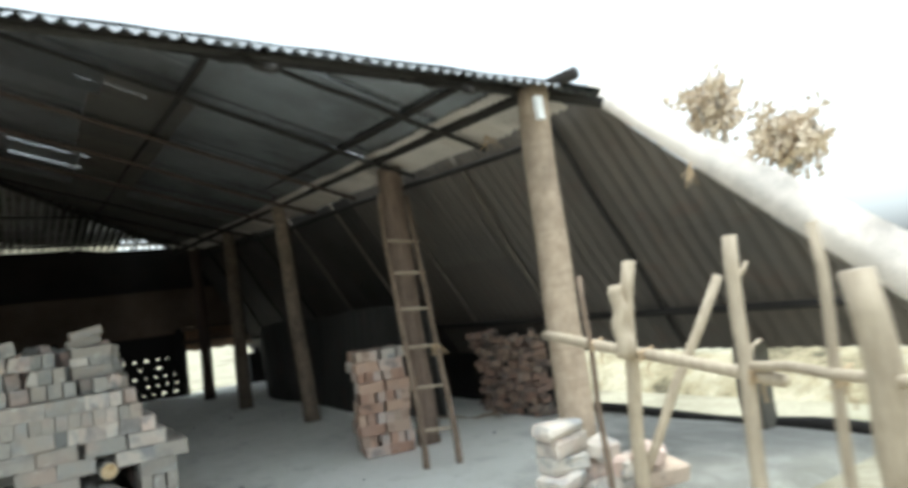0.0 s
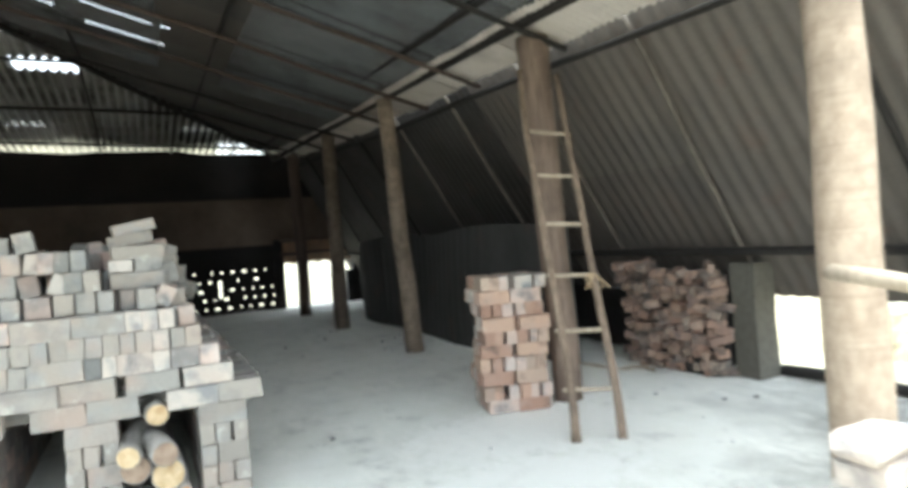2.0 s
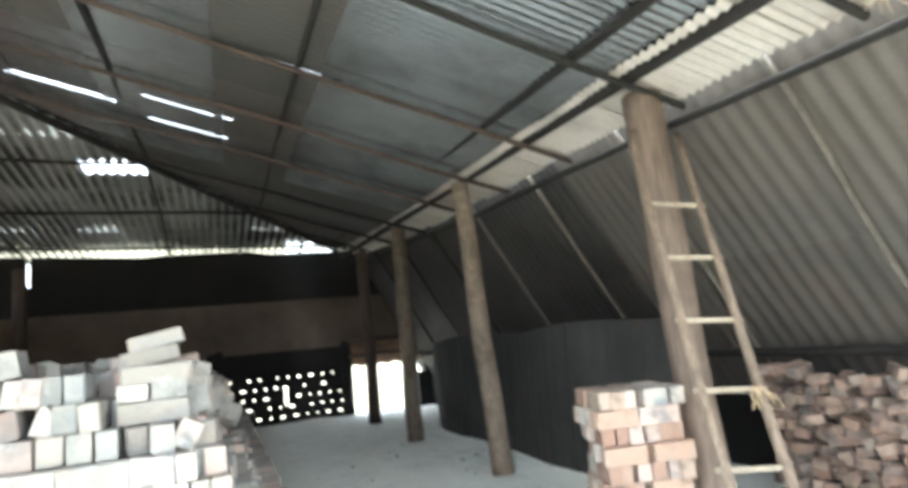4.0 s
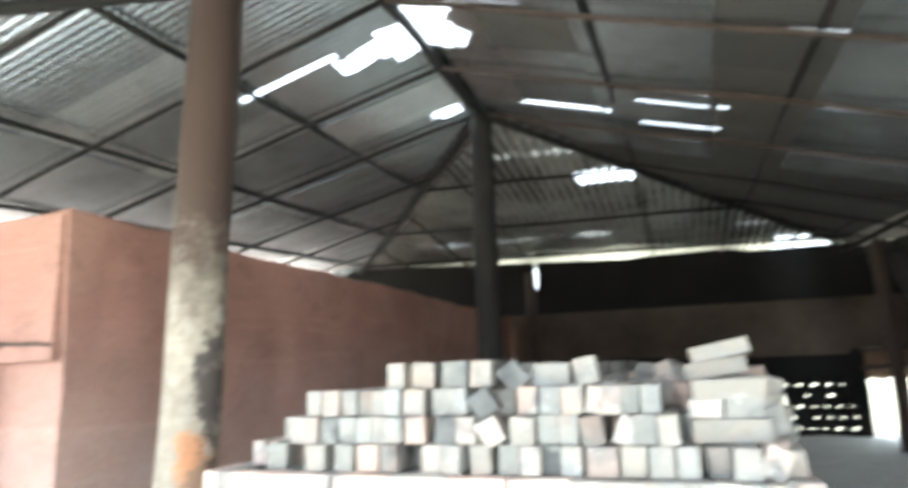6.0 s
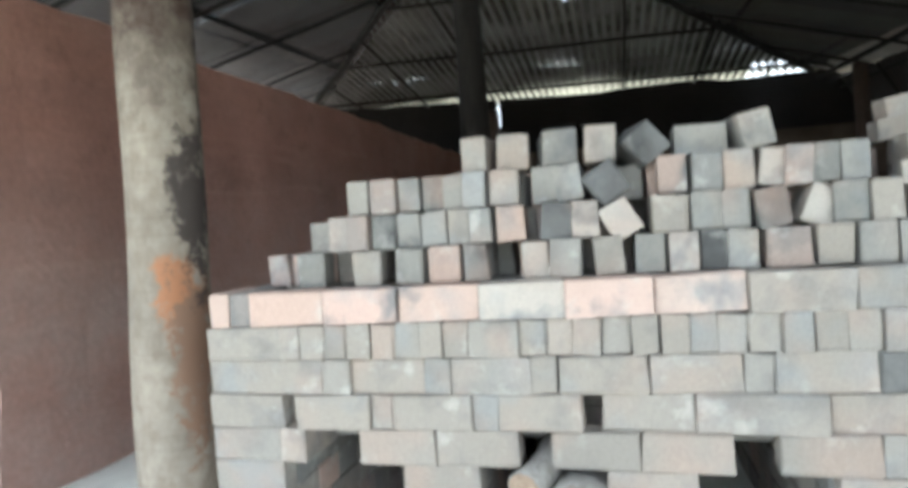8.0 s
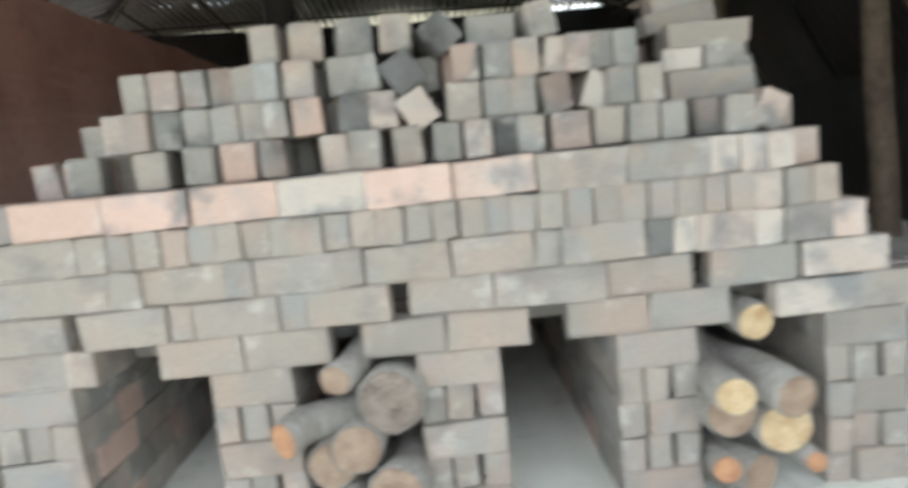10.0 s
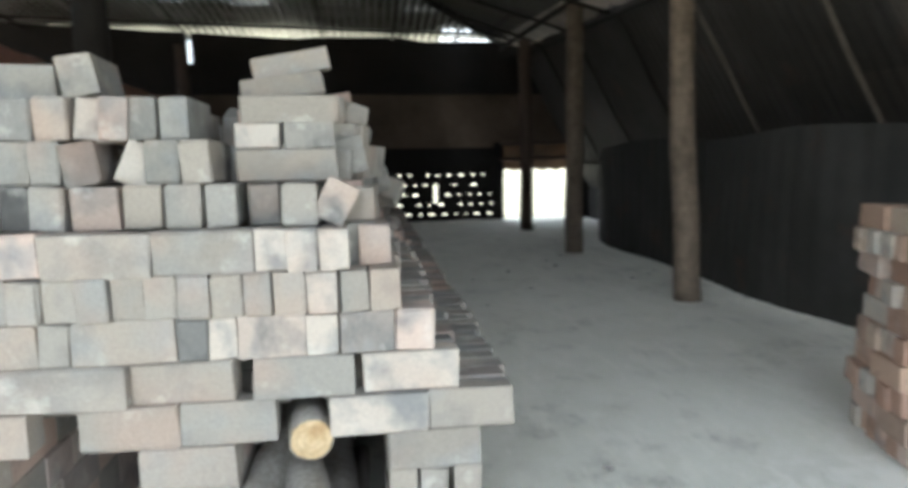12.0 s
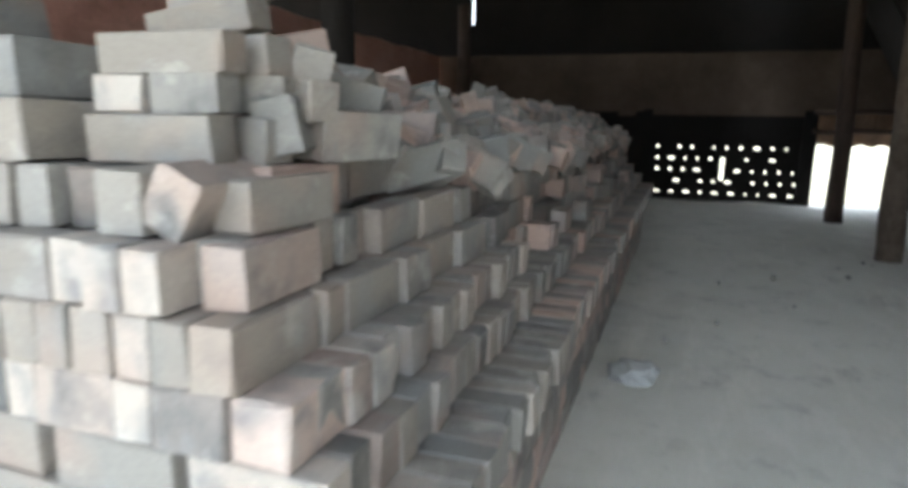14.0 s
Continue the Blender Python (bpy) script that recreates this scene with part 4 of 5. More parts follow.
course(9, chain(-2.805, -2.734, -2.65, -2.393, -2.142, -1.887, -1.633, -1.385, -1.142, -0.881, -0.635, -0.553, -0.475, -0.398), None,
       {0: m_pink, 1: m_mixed, 2: m_pink, 3: m_pink, 4: m_pink, 5: m_pale, 6: m_pink, 7: m_pink, 8: m_grey, 9: m_grey, 10: m_pale, 11: m_pale, 12: m_pale})
brick(stack, -0.340 - SX, 0.185, 9 * CH, m_mixed, False, 0.086, 3)


def loose_row(z, y0, spans, mats=(m_mixed,)):
    """Bricks stood end-on along the top: (left, right, lean, yaw)."""
    for i, (a, c, lean, yaw) in enumerate(spans):
        brick(stack, (a + c) / 2 - SX, y0 - SY + 0.12 + U(-0.015, 0.02), z, mats[i % len(mats)], False, max(0.07, c - a - 0.003), yaw + U(-2, 2), roll=0, tilt=lean)


MM = (m_mixed, m_grey, m_mixed, m_mixed, m_char, m_mixed)
loose_row(1.11, 6.70, [(-2.52, -2.43, 0, 8), (-2.31, -2.22, 0, 5), (-2.15, -2.06, 0, -3), (-2.05, -1.95, 0, 2), (-1.94, -1.86, 0, 0), (-1.76, -1.675, 0, 2), (-1.672, -1.578, 2, 0), (-1.55, -1.46, -3, 3), (-1.43, -1.345, 0, 0), (-1.335, -1.255, 0, 0), (-1.252, -1.18, 0, 0), (-1.178, -1.094, 0, 0),
                      (-1.08, -0.965, 0, 1), (-0.955, -0.862, 2, 0), (-0.85, -0.762, 0, 0), (-0.758, -0.68, 0, 0), (-0.662, -0.582, 0, 2), (-0.575, -0.482, 1, 6)], MM)
loose_row(1.222, 6.72, [(-2.395, -2.322, 0, 3), (-2.32, -2.243, 0, 0), (-2.24, -2.158, 0, 0), (-2.155, -2.075, 0, 0), (-2.072, -1.99, 0, 0), (-1.988, -1.915, 0, 2), (-1.913, -1.845, 0, 0), (-1.842, -1.75, 0, 5), (-1.705, -1.61, 4, 3), (-1.605, -1.518, 0, 0), (-1.495, -1.40, -28, 4), (-1.382, -1.283, 2, 0),
                       (-1.272, -1.186, 0, 0), (-1.182, -1.108, 0, 0), (-1.095, -1.01, -9, 0), (-1.0, -0.915, 24, 5), (-0.903, -0.817, 0, 0), (-0.815, -0.737, -2, 0)], MM[2:] + MM[:2])
loose_row(1.334, 6.75, [(-2.318, -2.246, 0, 0), (-2.244, -2.16, 0, 0), (-2.155, -2.08, 0, 0), (-2.075, -2.0, 0, 0), (-1.998, -1.93, 0, 0), (-1.928, -1.86, 0, 0), (-1.858, -1.77, 0, 6), (-1.73, -1.645, 0, 4), (-1.642, -1.56, -6, 0), (-1.53, -1.43, -34, 8), (-1.352, -1.27, 0, 0), (-1.258, -1.172, 0, 0),
                       (-1.17, -1.085, 0, 0), (-1.082, -1.0, 8, 0), (-0.998, -0.958, 4, 0), (-0.955, -0.878, 0, 0), (-0.868, -0.80, 0, 0)], MM[1:] + MM[:1])
loose_row(1.446, 6.79, [(-1.937, -1.856, 0, 0), (-1.847, -1.75, 0, 8), (-1.708, -1.60, 0, 10), (-1.559, -1.465, 3, 0), (-1.42, -1.32, -38, 12), (-1.125, -1.03, -9, 4)], MM)
brick(stack, -1.222 - SX, 0.22, 1.446, m_mixed, True, 0.15, 3, height=0.085)
# the leaning tower of long bricks at the right shoulder
for x, z, w, yaw, lean, y, mat, h in ((-0.563, 1.222, 0.267, 3, -1, 0.195, m_grey, 0.086), (-0.640, 1.310, 0.118, -3, 0, 0.218, m_pale, 0.070), (-0.505, 1.309, 0.135, 7, -2, 0.225, m_mixed, 0.074), (-0.556, 1.380, 0.264, 4, -1, 0.225, m_grey, 0.074),
                                      (-0.585, 1.462, 0.240, 3, -8, 0.37, m_grey, 0.064), (-0.560, 1.533, 0.228, 8, -11, 0.40, m_grey, 0.062)):
    brick(stack, x - SX, y, z, mat, True, w, yaw, roll=lean, height=h)
# second file of the tower and the bricks tumbling off behind it
for x, z, w, yaw, lean, y, mat, h in ((-0.50, 1.222, 0.22, -6, 1, 0.32, m_grey, 0.086), (-0.51, 1.309, 0.25, 8, -2, 0.34, m_mixed, 0.072), (-0.53, 1.382, 0.25, -5, -2, 0.36, m_grey, 0.074),
                                      (-0.47, 1.222, 0.24, 24, -3, 0.44, m_mixed, 0.09), (-0.46, 1.312, 0.23, -18, 6, 0.45, m_grey, 0.08), (-0.49, 1.395, 0.22, 40, -12, 0.47, m_mixed, 0.08), (-0.43, 1.222, 0.22, 62, 6, 0.62, m_pale, 0.09), (-0.46, 1.325, 0.22, 20, 14, 0.64, m_mixed, 0.085)):
    brick(stack, x - SX, y, z, mat, True, w, yaw, roll=lean, height=h)
# shoulder bricks stepping down to the aisle
for x, z, y, yaw, lean, mat in ((-0.462, 1.118, 0.18, 3, 27, m_mixed), (-0.362, 1.11, 0.262, -4, 0, m_grey), (-0.42, 1.235, 0.42, 20, -12, m_mixed), (-0.37, 1.22, 0.55, -15, 8, m_mixed), (-0.46, 1.34, 0.50, 35, 14, m_grey)):
    brick(stack, x - SX, y, z, mat, False, 0.085, yaw, tilt=lean, height=0.09 if z == 1.11 else None)

# stepped long side, nearest bricks one by one, the rest joined
EDGE = {5: 0.03, 6: -0.118, 7: -0.178, 8: -0.268, 9: -0.33}
SIDE_END = 14.0
far = bmesh.new()
src = []
for variant in range(4):
    t_bm = brick_bm(90 + variant)
    src.append(([Vector(w.co) for w in t_bm.verts], [[w.index for w in f.verts] for f in (t_bm.verts.index_update(), t_bm.faces)[1]]))
    t_bm.free()


def far_brick(m):
    cos, faces = src[rng.randrange(4)]
    vs = [far.verts.new(m @ c) for c in cos]
    for f in faces:
        far.faces.new([vs[i] for i in f])


for k, ex in EDGE.items():
    y = FY + (0.09 if k in (5, 6, 7, 9) else 0.25)
    while y < SIDE_END - 0.1:
        deep = y > FY + 1.5
        rough = k >= (7 if deep else 8)
        lengthwise = rough and rng.random() < (0.6 if deep else 0.35)
        w = LB_ if lengthwise else U(0.079, 0.086)
        jut = U(-0.16, 0.04) if rough and deep else U(-0.07, 0.03) if rough else U(-0.012, 0.022)
        if lengthwise:
            m = pose(ex - 0.045 + jut - SX, y + w / 2 - SY, k * CH, 0, 0, 90 + (U(-16, 16) if deep else U(-5, 5)))
        else:
            m = pose(ex - 0.123 + jut - SX, y + w / 2 - SY, k * CH + U(0, 0.002), 0, 0, U(-6, 6) if rough else U(-2.0, 2.0))
        if rough and y > FY + 1.0 and rng.random() < 0.12:
            y += w
            continue
        if y < FY + 1.35:
            ob = new("brick", brick_mesh(m_mixed if rng.random() < 0.5 else m_grey, rng.randrange(6)))
            ob.parent = stack
            ob.matrix_basis = m
        else:
            far_brick(m)
        y += w + U(0.0, 0.003)
# pier flanks down the tunnels and the outer flank
for a, c in PIERS:
    for k in range(5):
        y = FY + (0.25 if k % 2 else 0.084)
        while y < SIDE_END - 0.3:
            wide = 0.25 if k % 2 == 0 else 0.165
            for sgn, x in ((-1, a + 0.04), (1, c - 0.04)):
                far_brick(pose(x - SX + U(-0.003, 0.003), y + wide / 2 - SY, k * CH, 0, 0, 90) @ Matrix.Diagonal((wide / LB_, 1, 1, 1)))
            y += wide + 0.003
# loose heap over the whole top
for y_i in range(30):
    y = FY + 0.35 + y_i * 0.235
    for lvl in range(4):
        z = 10 * CH + lvl * 0.111
        lo = -2.65 + lvl * 0.16
        hi = (-0.42 - lvl * 0.13 if y_i < 3 else -0.62 - lvl * 0.14) - (0.3 if lvl == 3 else 0.0) + U(-0.08, 0.08)
        if lvl == 3 and (y_i % 3 == 0 or y_i < 6):
            continue
        x = lo
        while x < hi:
            w = U(0.082, 0.12) if y_i > 2 else 0.09
            if rng.random() < (0.93 if lvl < 2 else 0.72):
                wild = rng.random() < 0.5 and y_i > 5
                far_brick(pose(x - SX, y - SY + U(-0.03, 0.03), z - (0.0 if lvl == 0 else 0.004), U(-24, 24) if wild else U(-2, 2), U(-10, 10) if wild else 0, 90 + (U(-35, 35) if wild else U(-4, 4))))
            x += w
    # bricks tumbling on the aisle-side shoulder
    for s in range(13 if y_i > 2 else 0):
        d = rng.random()
        far_brick(pose(-0.34 - 0.55 * d - SX, y + U(-0.12, 0.12) - SY, 10 * CH + 0.31 * d * rng.random() ** 0.5 + U(-0.01, 0.02), U(-40, 40), U(-28, 28), U(0, 180)))
ob = part("far_bricks", far, m_stack, stack, "rest of the brick courses running back into the shed")
tagged(ob, kind="stuff")
# solid heart of each course, hidden behind the faces
for k in range(5, 10):
    part("course_core", box_bm(-2.79 - SX, EDGE[k] - 0.26 - SX, 0.26, SIDE_END - 0.1 - SY, k * CH + 0.002, k * CH + CH - 0.003), m_stack, stack)
for a, c in PIERS:
    part("pier_core", box_bm(a + 0.06 - SX, c - 0.06 - SX, 0.26, SIDE_END - 0.3 - SY, 0, 5 * CH - 0.004), m_stack, stack)

# ---- firewood in two of the tunnels ----
def log(x, z, r, mat_end, out, yaw, label, length=0.9, tilt=0.0):
    t = thing("firewood_log", (x, FY - 0.02 - out, z), label, "log", "firewood in the stack's tunnels")
    d = pose(0, 0, 0, tilt, 0, yaw) @ Vector((0, length, 0))
    bark = part("bark", tube_bm((0, 0, 0), d, r, r * 0.93, 14, 7, 0.03, x * 9 + z), m_bark, t, smooth=True)
    part("cut_end", tube_bm(Vector((0, 0, 0)) - d.normalized() * 0.006, d.normalized() * 0.004, r * 0.9, r * 0.94, 14, 1, 0.012, x * 9 + z), mat_end, bark, "sawn wood end")
    return t


log(-1.925, 0.385, 0.056, m_cut_orange, 0.12, -42, "bark-covered log with an orange sawn end", 0.45, 2)
log(-1.625, 0.445, 0.100, m_cut_knotty, 0.06, -4, "thick knotty grey log end")
log(-1.735, 0.315, 0.078, m_cut_brown, 0.07, 3, "brown log end in the tunnel mouth")
log(-1.82, 0.255, 0.076, m_cut_brown, 0.03, -2, "brown log end in the tunnel mouth")
log(-1.775, 0.522, 0.050, m_cut_brown, 0.05, -16, "thin stick of firewood jammed in the gap", 0.55, 9)
log(-1.63, 0.185, 0.085, m_cut_brown, 0.10, -10, "grey splintered log low in the tunnel")
log(-1.80, 0.10, 0.075, m_cut_brown, 0.02, 4, "dark log low in the tunnel")
log(-0.662, 0.390, 0.058, m_cut_yellow, 0.14, -5, "grey-barked log with a pale fresh-cut end", 0.8, 3)
log(-0.492, 0.372, 0.066, m_cut_brown, 0.14, 13, "grey-barked log with a dull end", 0.8, 3)
log(-0.515, 0.540, 0.060, m_cut_yellow, -0.04, 9, "log with a golden fresh-cut end", 0.7)
log(-0.637, 0.300, 0.076, m_cut_brown, 0.05, 0, "brown log end in the tunnel mouth")
log(-0.482, 0.243, 0.084, m_cut_yellow, 0.06, 2, "thick log with a golden fresh-cut end")
log(-0.66, 0.130, 0.045, m_cut_orange, 0.06, -4, "thin log with a pinkish cut end")
log(-0.55, 0.085, 0.075, m_cut_brown, 0.04, 28, "dark log low in the tunnel", 0.5)
log(-0.405, 0.138, 0.033, m_cut_orange, 0.08, 0, "thin stick with an orange cut end")

# ---- neat brick pile by the ladder ----
pile = thing("brick_pile", (2.07, 7.385, 0), "neat waist-high pile of reddish fired bricks", "brick pile")
pile.matrix_world = pose(2.07, 7.385, 0, 0, 0, -18)
for k in range(10):
    z = k * 0.105
    ox, oy = U(-0.022, 0.022), U(-0.022, 0.022)
    if k % 2 == 0:
        for i in range(2):
            for j in range(6):
                brick(pile, -0.13 + 0.262 * i + ox + U(-0.02, 0.02), -0.215 + 0.086 * j + oy + U(-0.018, 0.018), z, rng.choice((m_red, m_red, m_red, m_pale, m_pink)), True, None, U(-5, 5), height=0.103)
    else:
        for i in range(6):
            for j in range(2):
                brick(pile, -0.215 + 0.088 * i + ox + U(-0.02, 0.02), -0.13 + 0.26 * j + oy + U(-0.018, 0.018), z, rng.choice((m_red, m_red, m_red, m_pale, m_pink)), False, None, U(-5, 5), height=0.103)

# ---- heap of broken bricks under the side roof ----
heap = thing("broken_brick_heap", (3.92, 7.52, 0), "heap of broken reddish bricks stacked under the side roof", "brick heap")
far = bmesh.new()
for k in range(14):
    y = -0.66
    while y < 0.42:
        w = U(0.07, 0.17)
        h = U(0.9, 1.1)
        top = 0.98 + 0.06 * math.sin(y * 5)
        z = k * 0.072
        if z < top - 0.05:
            far_brick(pose(U(-0.06, 0.05) - 0.02 * k / 3 + 0.02, y + w / 2, z, U(-26, 26), U(-16, 16), U(-55, 55)) @ Matrix.Diagonal((U(0.6, 1.1), w / WB_ * 0.8, 0.66, 1)))
        y += w * 0.95
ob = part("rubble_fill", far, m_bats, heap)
tagged(ob, kind="stuff")
part("core", rough_box(-0.02, 0.16, -0.6, 0.4, 0, 0.9, 0.2, 0.03, 6), m_black_mud, heap)

# ---- rubble of brick lumps at the foot of the corner post ----
rub = thing("rubble_pile", (1.74, 4.2, 0), "pile of broken bricks at the post's foot, paler towards the top", "rubble")


def lump(x, y, z, sx_, sy_, sz_, yaw, tilt, mat, seed):
    bm = brick_bm(seed, (sx_, sy_, sz_), 0.018, 0.012)
    bmesh.ops.transform(bm, matrix=pose(x, y, z, tilt, U(-6, 6), yaw), verts=bm.verts)
    part("brick_lump", bm, mat, rub)


for i, (x, y, z, a, c, h, yaw, tilt, mat) in enumerate((
        (-0.25, 0.0, 0.0, 0.26, 0.20, 0.13, 10, 0, m_red), (0.02, 0.02, 0.0, 0.28, 0.22, 0.13, -8, 0, m_pink), (0.30, 0.0, 0.0, 0.27, 0.2, 0.12, 15, 0, m_red),
        (-0.22, 0.03, 0.13, 0.25, 0.2, 0.11, -12, 4, m_red), (0.05, 0.0, 0.13, 0.26, 0.2, 0.12, 9, -3, m_pale), (0.28, 0.02, 0.12, 0.24, 0.18, 0.1, -20, 12, m_pale),
        (-0.16, 0.0, 0.24, 0.25, 0.2, 0.11, 14, 0, m_pale), (0.09, 0.03, 0.25, 0.24, 0.2, 0.11, -16, 6, m_pink), (0.24, -0.02, 0.22, 0.26, 0.12, 0.1, 28, 18, m_pale),
        (-0.12, 0.02, 0.35, 0.25, 0.19, 0.1, -6, 0, m_pale), (0.10, 0.0, 0.36, 0.25, 0.16, 0.1, 24, 14, m_pale), (0.33, -0.10, 0.28, 0.30, 0.20, 0.10, 38, 16, m_pink), (0.44, -0.06, 0.10, 0.28, 0.20, 0.11, -14, 8, m_red), (-0.10, 0.02, 0.45, 0.24, 0.19, 0.1, 5, 0, m_pale), (-0.12, 0.02, 0.55, 0.24, 0.17, 0.08, 0, 0, m_pale))):
    lump(x * 1.3 + 0.08 * (1 - z), y - 0.03, z, a * 1.12, c, h, yaw, tilt, mat, 200 + i)

# ---- ladder ----
lad = thing("ladder", (2.03, 6.22, 0), "home-made pole ladder leaning on the sooty post", "ladder")
FL, FR, TL_, TR_ = Vector((1.895, 6.28, 0)), Vector((2.165, 6.15, 0)), Vector((2.26, 7.20, 2.66)), Vector((2.56, 7.14, 2.62))
base = Vector((2.03, 6.22, 0))
part("rail", tube_bm(FL - base, TL_ - base, 0.030, 0.024, 10, 16, 0.03, 1), m_ladder, lad, smooth=True)
part("rail", tube_bm(FR - base, TR_ - base, 0.030, 0.024, 10, 16, 0.03, 2), m_ladder, lad, smooth=True)
for z in (0.31, 0.68, 1.05, 1.415, 1.78, 2.13):
    f = z / 2.64
    a, c = FL.lerp(TL_, f), FR.lerp(TR_, f)
    d = (c - a).normalized() * 0.035
    part("rung", tube_bm(a - d - base, c + d - base + Vector((0, 0, U(-0.015, 0.015))), 0.016, 0.014, 8, 4, 0.008, z), m_pole, lad, smooth=True)
bm = bmesh.new()
p = FR.lerp(TR_, 1.05 / 2.64) - base
for i in range(7):
    add_tube(bm, p + Vector((-0.06 + 0.01 * i, -0.02, 0.01)), p + Vector((-0.09 + 0.03 * i, -0.05 + U(-0.02, 0.02), -0.04 - U(0, 0.09))), 0.006, 0.004, 5, 3, 0.02, i)
part("rope_tuft", bm, m_rope, lad, "frayed straw rope knot")

# ---- pale bricks stacked against the chamber front ----
lean_pile = thing("brick_pier", (-5.8, 7.1, 0), "washed-out pale bricks stacked against the red chamber wall", "brick pile")
# plaster colour on most bricks paints in their overexposed look
for k in range(15):
    x = -6.9 + (0.12 if k % 2 else 0.0)
    end = -5.02 - (0.09 if k > 12 else 0.0) - U(0, 0.02)
    while x < end - 0.07:
        w = min(0.246 if (k + int(x * 3)) % 3 else 0.085, end - x)
        if w < 0.07:
            break
        if w > 0.13:
            brick(lean_pile, x + w / 2 + 5.8, 0.0 + U(-0.008, 0.008), k * CH, m_plaster if rng.random() < 0.92 else m_pale, True, w - 0.004, U(-1, 1))
        else:
            brick(lean_pile, x + w / 2 + 5.8, 0.04 + U(-0.008, 0.008), k * CH, m_plaster if rng.random() < 0.92 else m_pale, False, w - 0.004, U(-1, 1))
        x += w

# ---- pole fence at the open corner ----
fence = thing("pole_fence", (1.5, 3.0, 0), "rough fence of peeled sunlit poles lashed together", "fence")
fo = Vector((1.5, 3.0, 0))


def pole(name, a, c, r0, r1, seed, mat=m_pole, rings=10):
    part(name, tube_bm(Vector(a) - fo, Vector(c) - fo, r0, r1, 10, rings, 0.03, seed), mat, fence, smooth=True)


pole("post", (1.69, 3.72, -0.05), (1.69, 3.51, 1.52), 0.040, 0.036, 1)
pole("post", (1.38, 2.80, -0.05), (1.50, 2.79, 1.55), 0.034, 0.030, 2)
pole("post", (1.24, 2.35, -0.05), (1.31, 2.35, 1.54), 0.023, 0.019, 3)
pole("post", (1.24, 2.12, -0.05), (1.12, 2.15, 1.36), 0.065, 0.050, 4)
pole("post", (1.77, 3.98, -0.05), (1.76, 3.96, 1.48), 0.020, 0.016, 5, m_ladder)
pole("twig", (1.45, 2.79, 1.02), (1.55, 2.76, 1.10), 0.012, 0.008, 21, rings=3)
pole("twig", (1.49, 2.79, 1.36), (1.56, 2.77, 1.43), 0.014, 0.008, 22, rings=3)
pole("stub", (1.62, 3.56, 1.02), (1.60, 3.55, 1.40), 0.055, 0.035, 6)
pole("brace", (1.57, 3.82, -0.03), (2.10, 3.27, 1.38), 0.028, 0.026, 7, rings=5)
pole("rail", (1.93, 4.52, 1.12), (1.44, 2.62, 0.95), 0.034, 0.028, 8)
pole("rail", (1.47, 2.80, 1.0), (0.98, 1.70, 1.03), 0.022, 0.02, 9)
for i, (x, y, z) in enumerate(((1.78, 3.96, 1.07), (1.65, 3.50, 1.03), (1.47, 2.79, 0.97), (1.30, 2.37, 1.0))):
    bm = bmesh.new()
    for q in range(3):
        add_tube(bm, Vector((x - 0.055, y - 0.04, z - 0.03 + 0.02 * q)) - fo, Vector((x + 0.055, y - 0.045, z - 0.01 + 0.02 * q)) - fo, 0.008, 0.008, 5, 4, 0.01, q)
    add_tube(bm, Vector((x, y - 0.045, z)) - fo, Vector((x + 0.02, y - 0.05, z - 0.12)) - fo, 0.007, 0.004, 5, 4, 0.03, i)
    part("lashing", bm, m_rope, fence, "frayed fibre lashing")

# straw wisps caught under the eaves
for at, nm in (((3.09, 4.0, 2.10), "straw_wisp"), ((2.70, 5.78, 2.84), "straw_wisp")):
    t = thing(nm, at, "dry straw wisp hanging from the roof edge", "straw")
    bm = bmesh.new()
    for i in range(9):
        add_tube(bm, (0, 0, 0.1), (U(-0.13, 0.13), U(-0.05, 0.05), U(-0.10, 0.02)), 0.006, 0.003, 5, 3, 0.03, i)
    part("stalks", bm, m_rope, t)

t = thing("white_rag", (2.10, 4.44, 2.70), "small white rag tied to the top of the corner post", "rag")
part("cloth", rough_box(-0.03, 0.03, -0.02, 0.02, -0.09, 0.08, 0.03, 0.03, 5), m_white, t)

# ---- small litter on the floor ----
t = thing("plastic_scrap", (0.19, 9.25, 0.0), "crumpled clear plastic bag on the floor", "litter")
bm = bmesh.new()
bmesh.ops.create_icosphere(bm, subdivisions=3, radius=0.13)
for w in bm.verts:
    w.co *= 1 + 0.45 * noise.noise(Vector(w.co) * 14)
    w.co.z = max(0.0, w.co.z * 0.55 + 0.03)
part("bag", bm, m_plastic, t)
t = thing("yellow_cup", (2.30, 4.16, -0.01), "small lime-yellow plastic scrap by the rubble", "litter")
part("scrap", tube_bm((0, 0, 0), (0.02, 0, 0.07), 0.03, 0.035, 10, 3, 0.02, 3), m_yellow, t, smooth=True)
t = thing("floor_stick", (3.5, 7.9, 0.0), "pale stick lying on the floor by the broken bricks", "stick")
part("stick", tube_bm((-0.18, 0.38, 0.02), (0.15, -0.45, 0.02), 0.022, 0.018, 8, 8, 0.05, 4), m_pole, t, smooth=True)
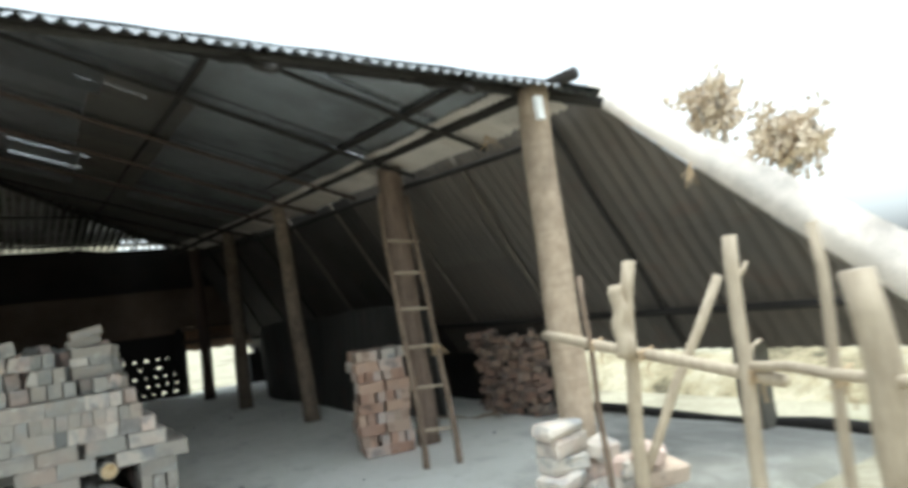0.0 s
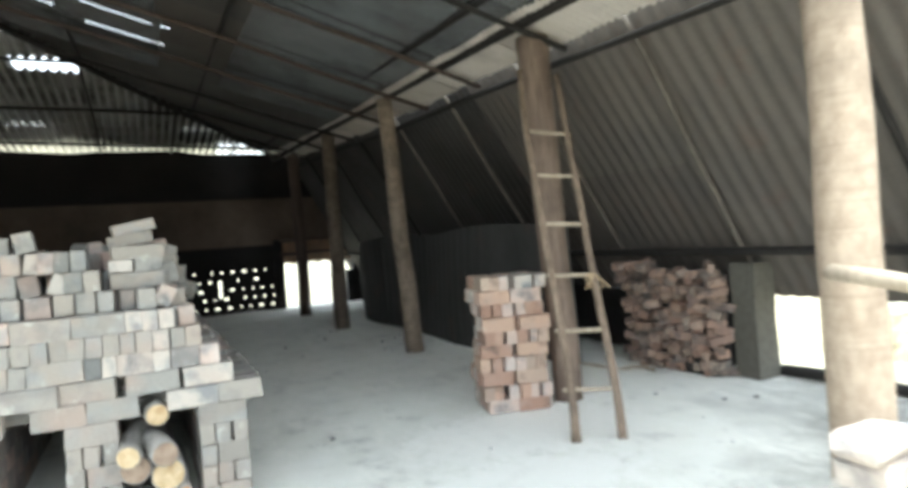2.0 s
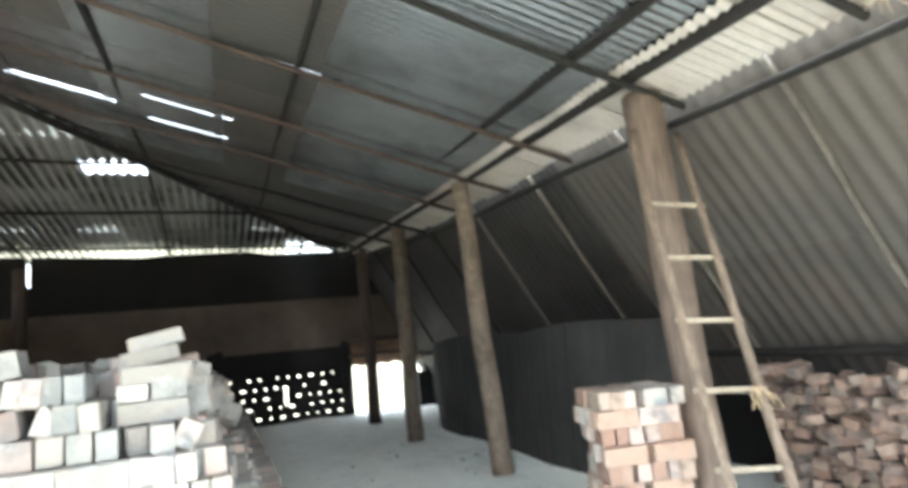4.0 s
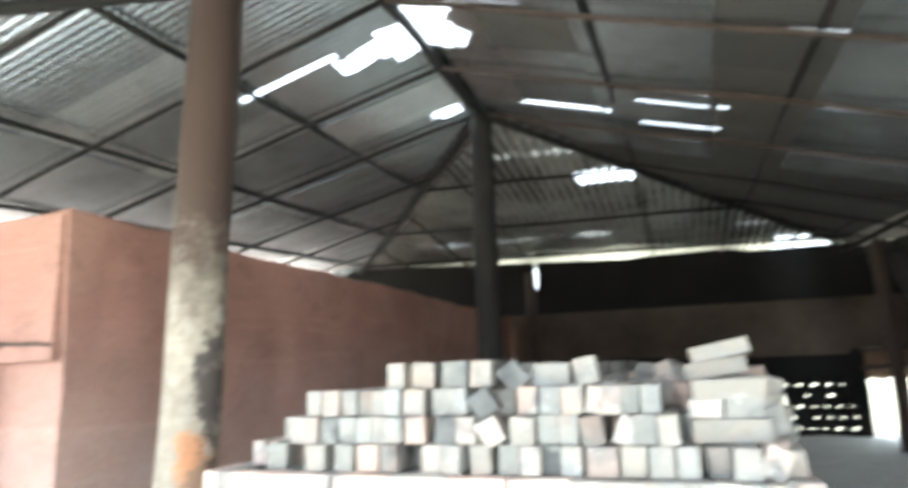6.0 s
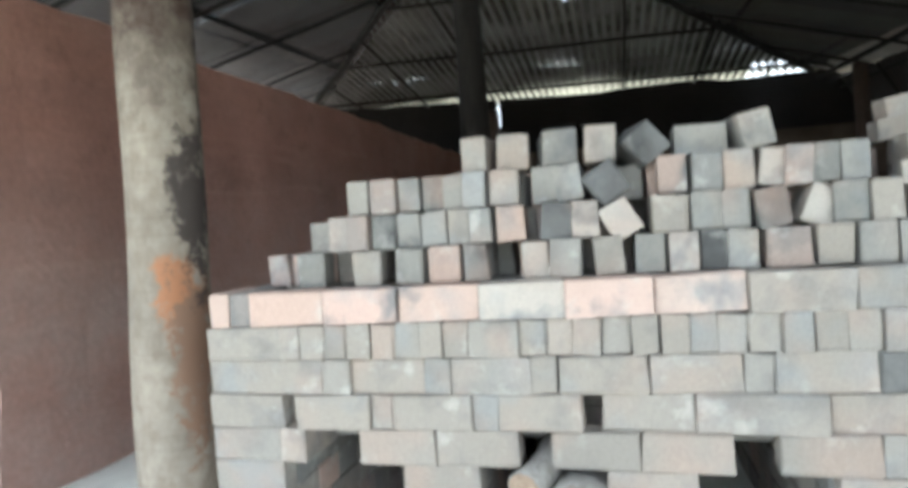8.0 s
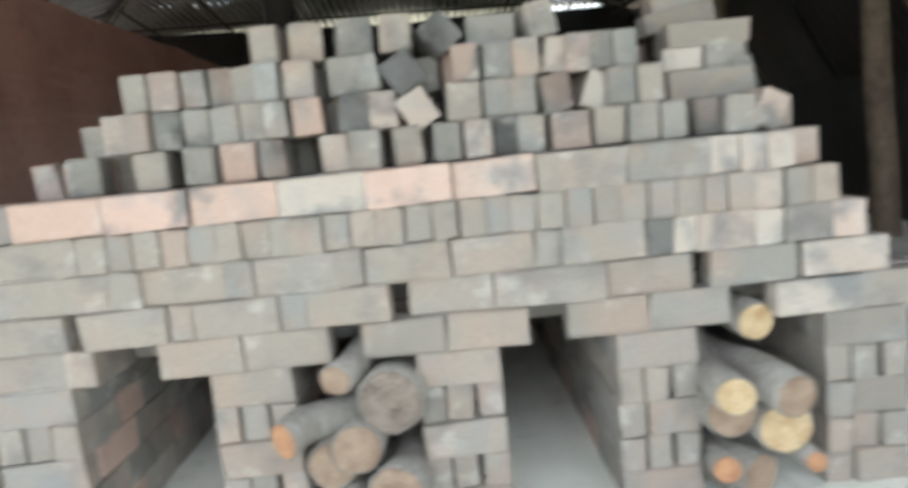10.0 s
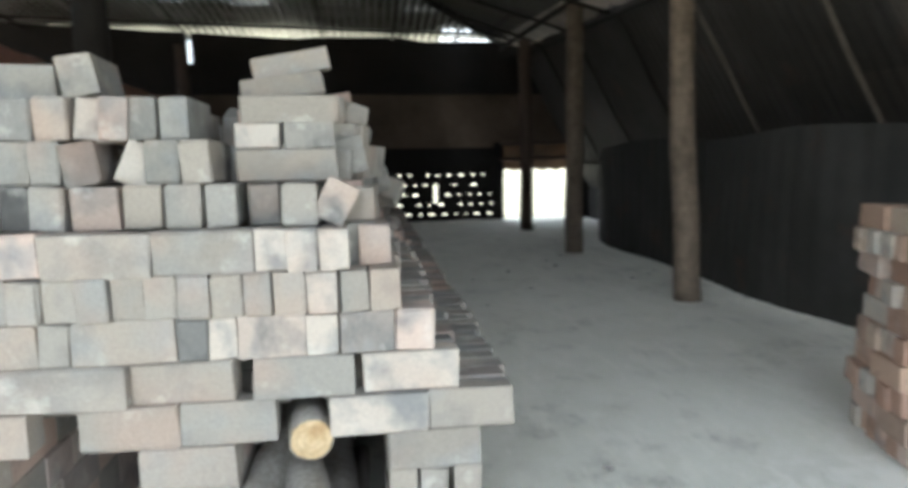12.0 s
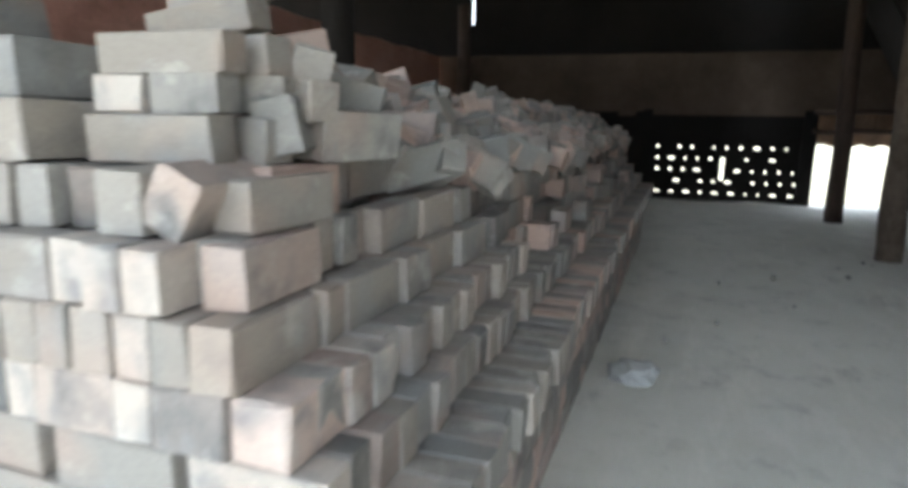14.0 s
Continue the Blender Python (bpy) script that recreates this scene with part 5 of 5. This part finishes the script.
for i in range(30):
    x, y = U(0.3, 3.6), U(5.2, 13.5)
    if 1.6 < x < 2.8 and 5.9 < y < 8:
        continue
    s = U(0.010, 0.026)
    t = thing("floor_pebble", (x, y, 0.0), "small brick chip lying on the ash floor", "pebble", "chips on the floor")
    bm = bmesh.new()
    bmesh.ops.create_icosphere(bm, subdivisions=1, radius=s)
    for w in bm.verts:
        w.co *= 1 + U(-0.25, 0.25)
        w.co.z = w.co.z * 0.7 + s * 0.35
    part("chip", bm, (m_stone, m_white, m_stone, m_stone)[i % 4], t)

# ---- low earth bank in the yard beyond the side opening ----
bm = bmesh.new()
grid = []
for i in range(15):
    line = []
    for j in range(61):
        x, y = 5.6 + 2.6 * i / 14, -3.0 + 16.0 * j / 60
        rise = math.sin(math.pi * min(1.0, i / 9)) if i < 5 else math.cos(math.pi / 2 * (i - 4.5) / 9.5)
        h = max(0.0, rise) * (0.42 + 0.16 * noise.noise(Vector((y * 0.8, 2.0, 0)))) + 0.07 * noise.noise(Vector((x * 2.2, y * 2.2, 3)))
        line.append(bm.verts.new((x, y, -0.07 + (h if 0 < i < 14 and 0 < j < 60 else -0.03))))
    grid.append(line)
for i in range(14):
    for j in range(60):
        bm.faces.new((grid[i][j], grid[i + 1][j], grid[i + 1][j + 1], grid[i][j + 1]))
structure("ground_bank", bm, m_bank, "low bank of dry yellowish earth beyond the side opening", "ground", True)

# ---- distance: trees over the side roof ----
def tree(at, h, spread, seed):
    r = random.Random(seed)
    t = thing("tree", at, "hazy sunlit tree beyond the yard", "tree", "trees beyond the yard")
    part("trunk", tube_bm((0, 0, 0), (0.3, 0, h * 0.7), 0.22, 0.1, 9, 8, 0.3, seed), m_bark, t, smooth=True)
    for i in range(5):
        an = r.uniform(0, 6.28)
        part("limb", tube_bm((0.25, 0, h * 0.62), (0.3 + math.cos(an) * spread * 0.7, math.sin(an) * spread * 0.7, h * 0.8 + r.uniform(-0.3, 0.8)), 0.07, 0.025, 6, 4, 0.2, an), m_bark, t, smooth=True)
    bm = bmesh.new()
    for i in range(1600):
        d = Vector((r.gauss(0, 1), r.gauss(0, 1), r.gauss(0, 0.8)))
        d = d.normalized() * (r.random() ** 0.45) * spread * max(0.25, 0.75 + 1.1 * noise.noise(d.normalized() * 1.9 + Vector((seed * 3.3, 0, 0))))
        p = Vector((0.3, 0, h * 0.8)) + d
        m = Matrix.Translation(p) @ Euler((r.uniform(0, 6), r.uniform(0, 6), r.uniform(0, 6))).to_matrix().to_4x4()
        q = [bm.verts.new(m @ Vector(c)) for c in ((-0.2, -0.09, 0), (0.2, -0.09, 0.03), (0.24, 0.09, 0), (-0.16, 0.1, 0.03))]
        bm.faces.new(q)
    tagged(part("crown", bm, m_leaf, t), kind="stuff")


tree((30, 20.8, -0.06), 12.4, 1.7, 1)
tree((30, 17.2, -0.06), 9.0, 2.0, 2)
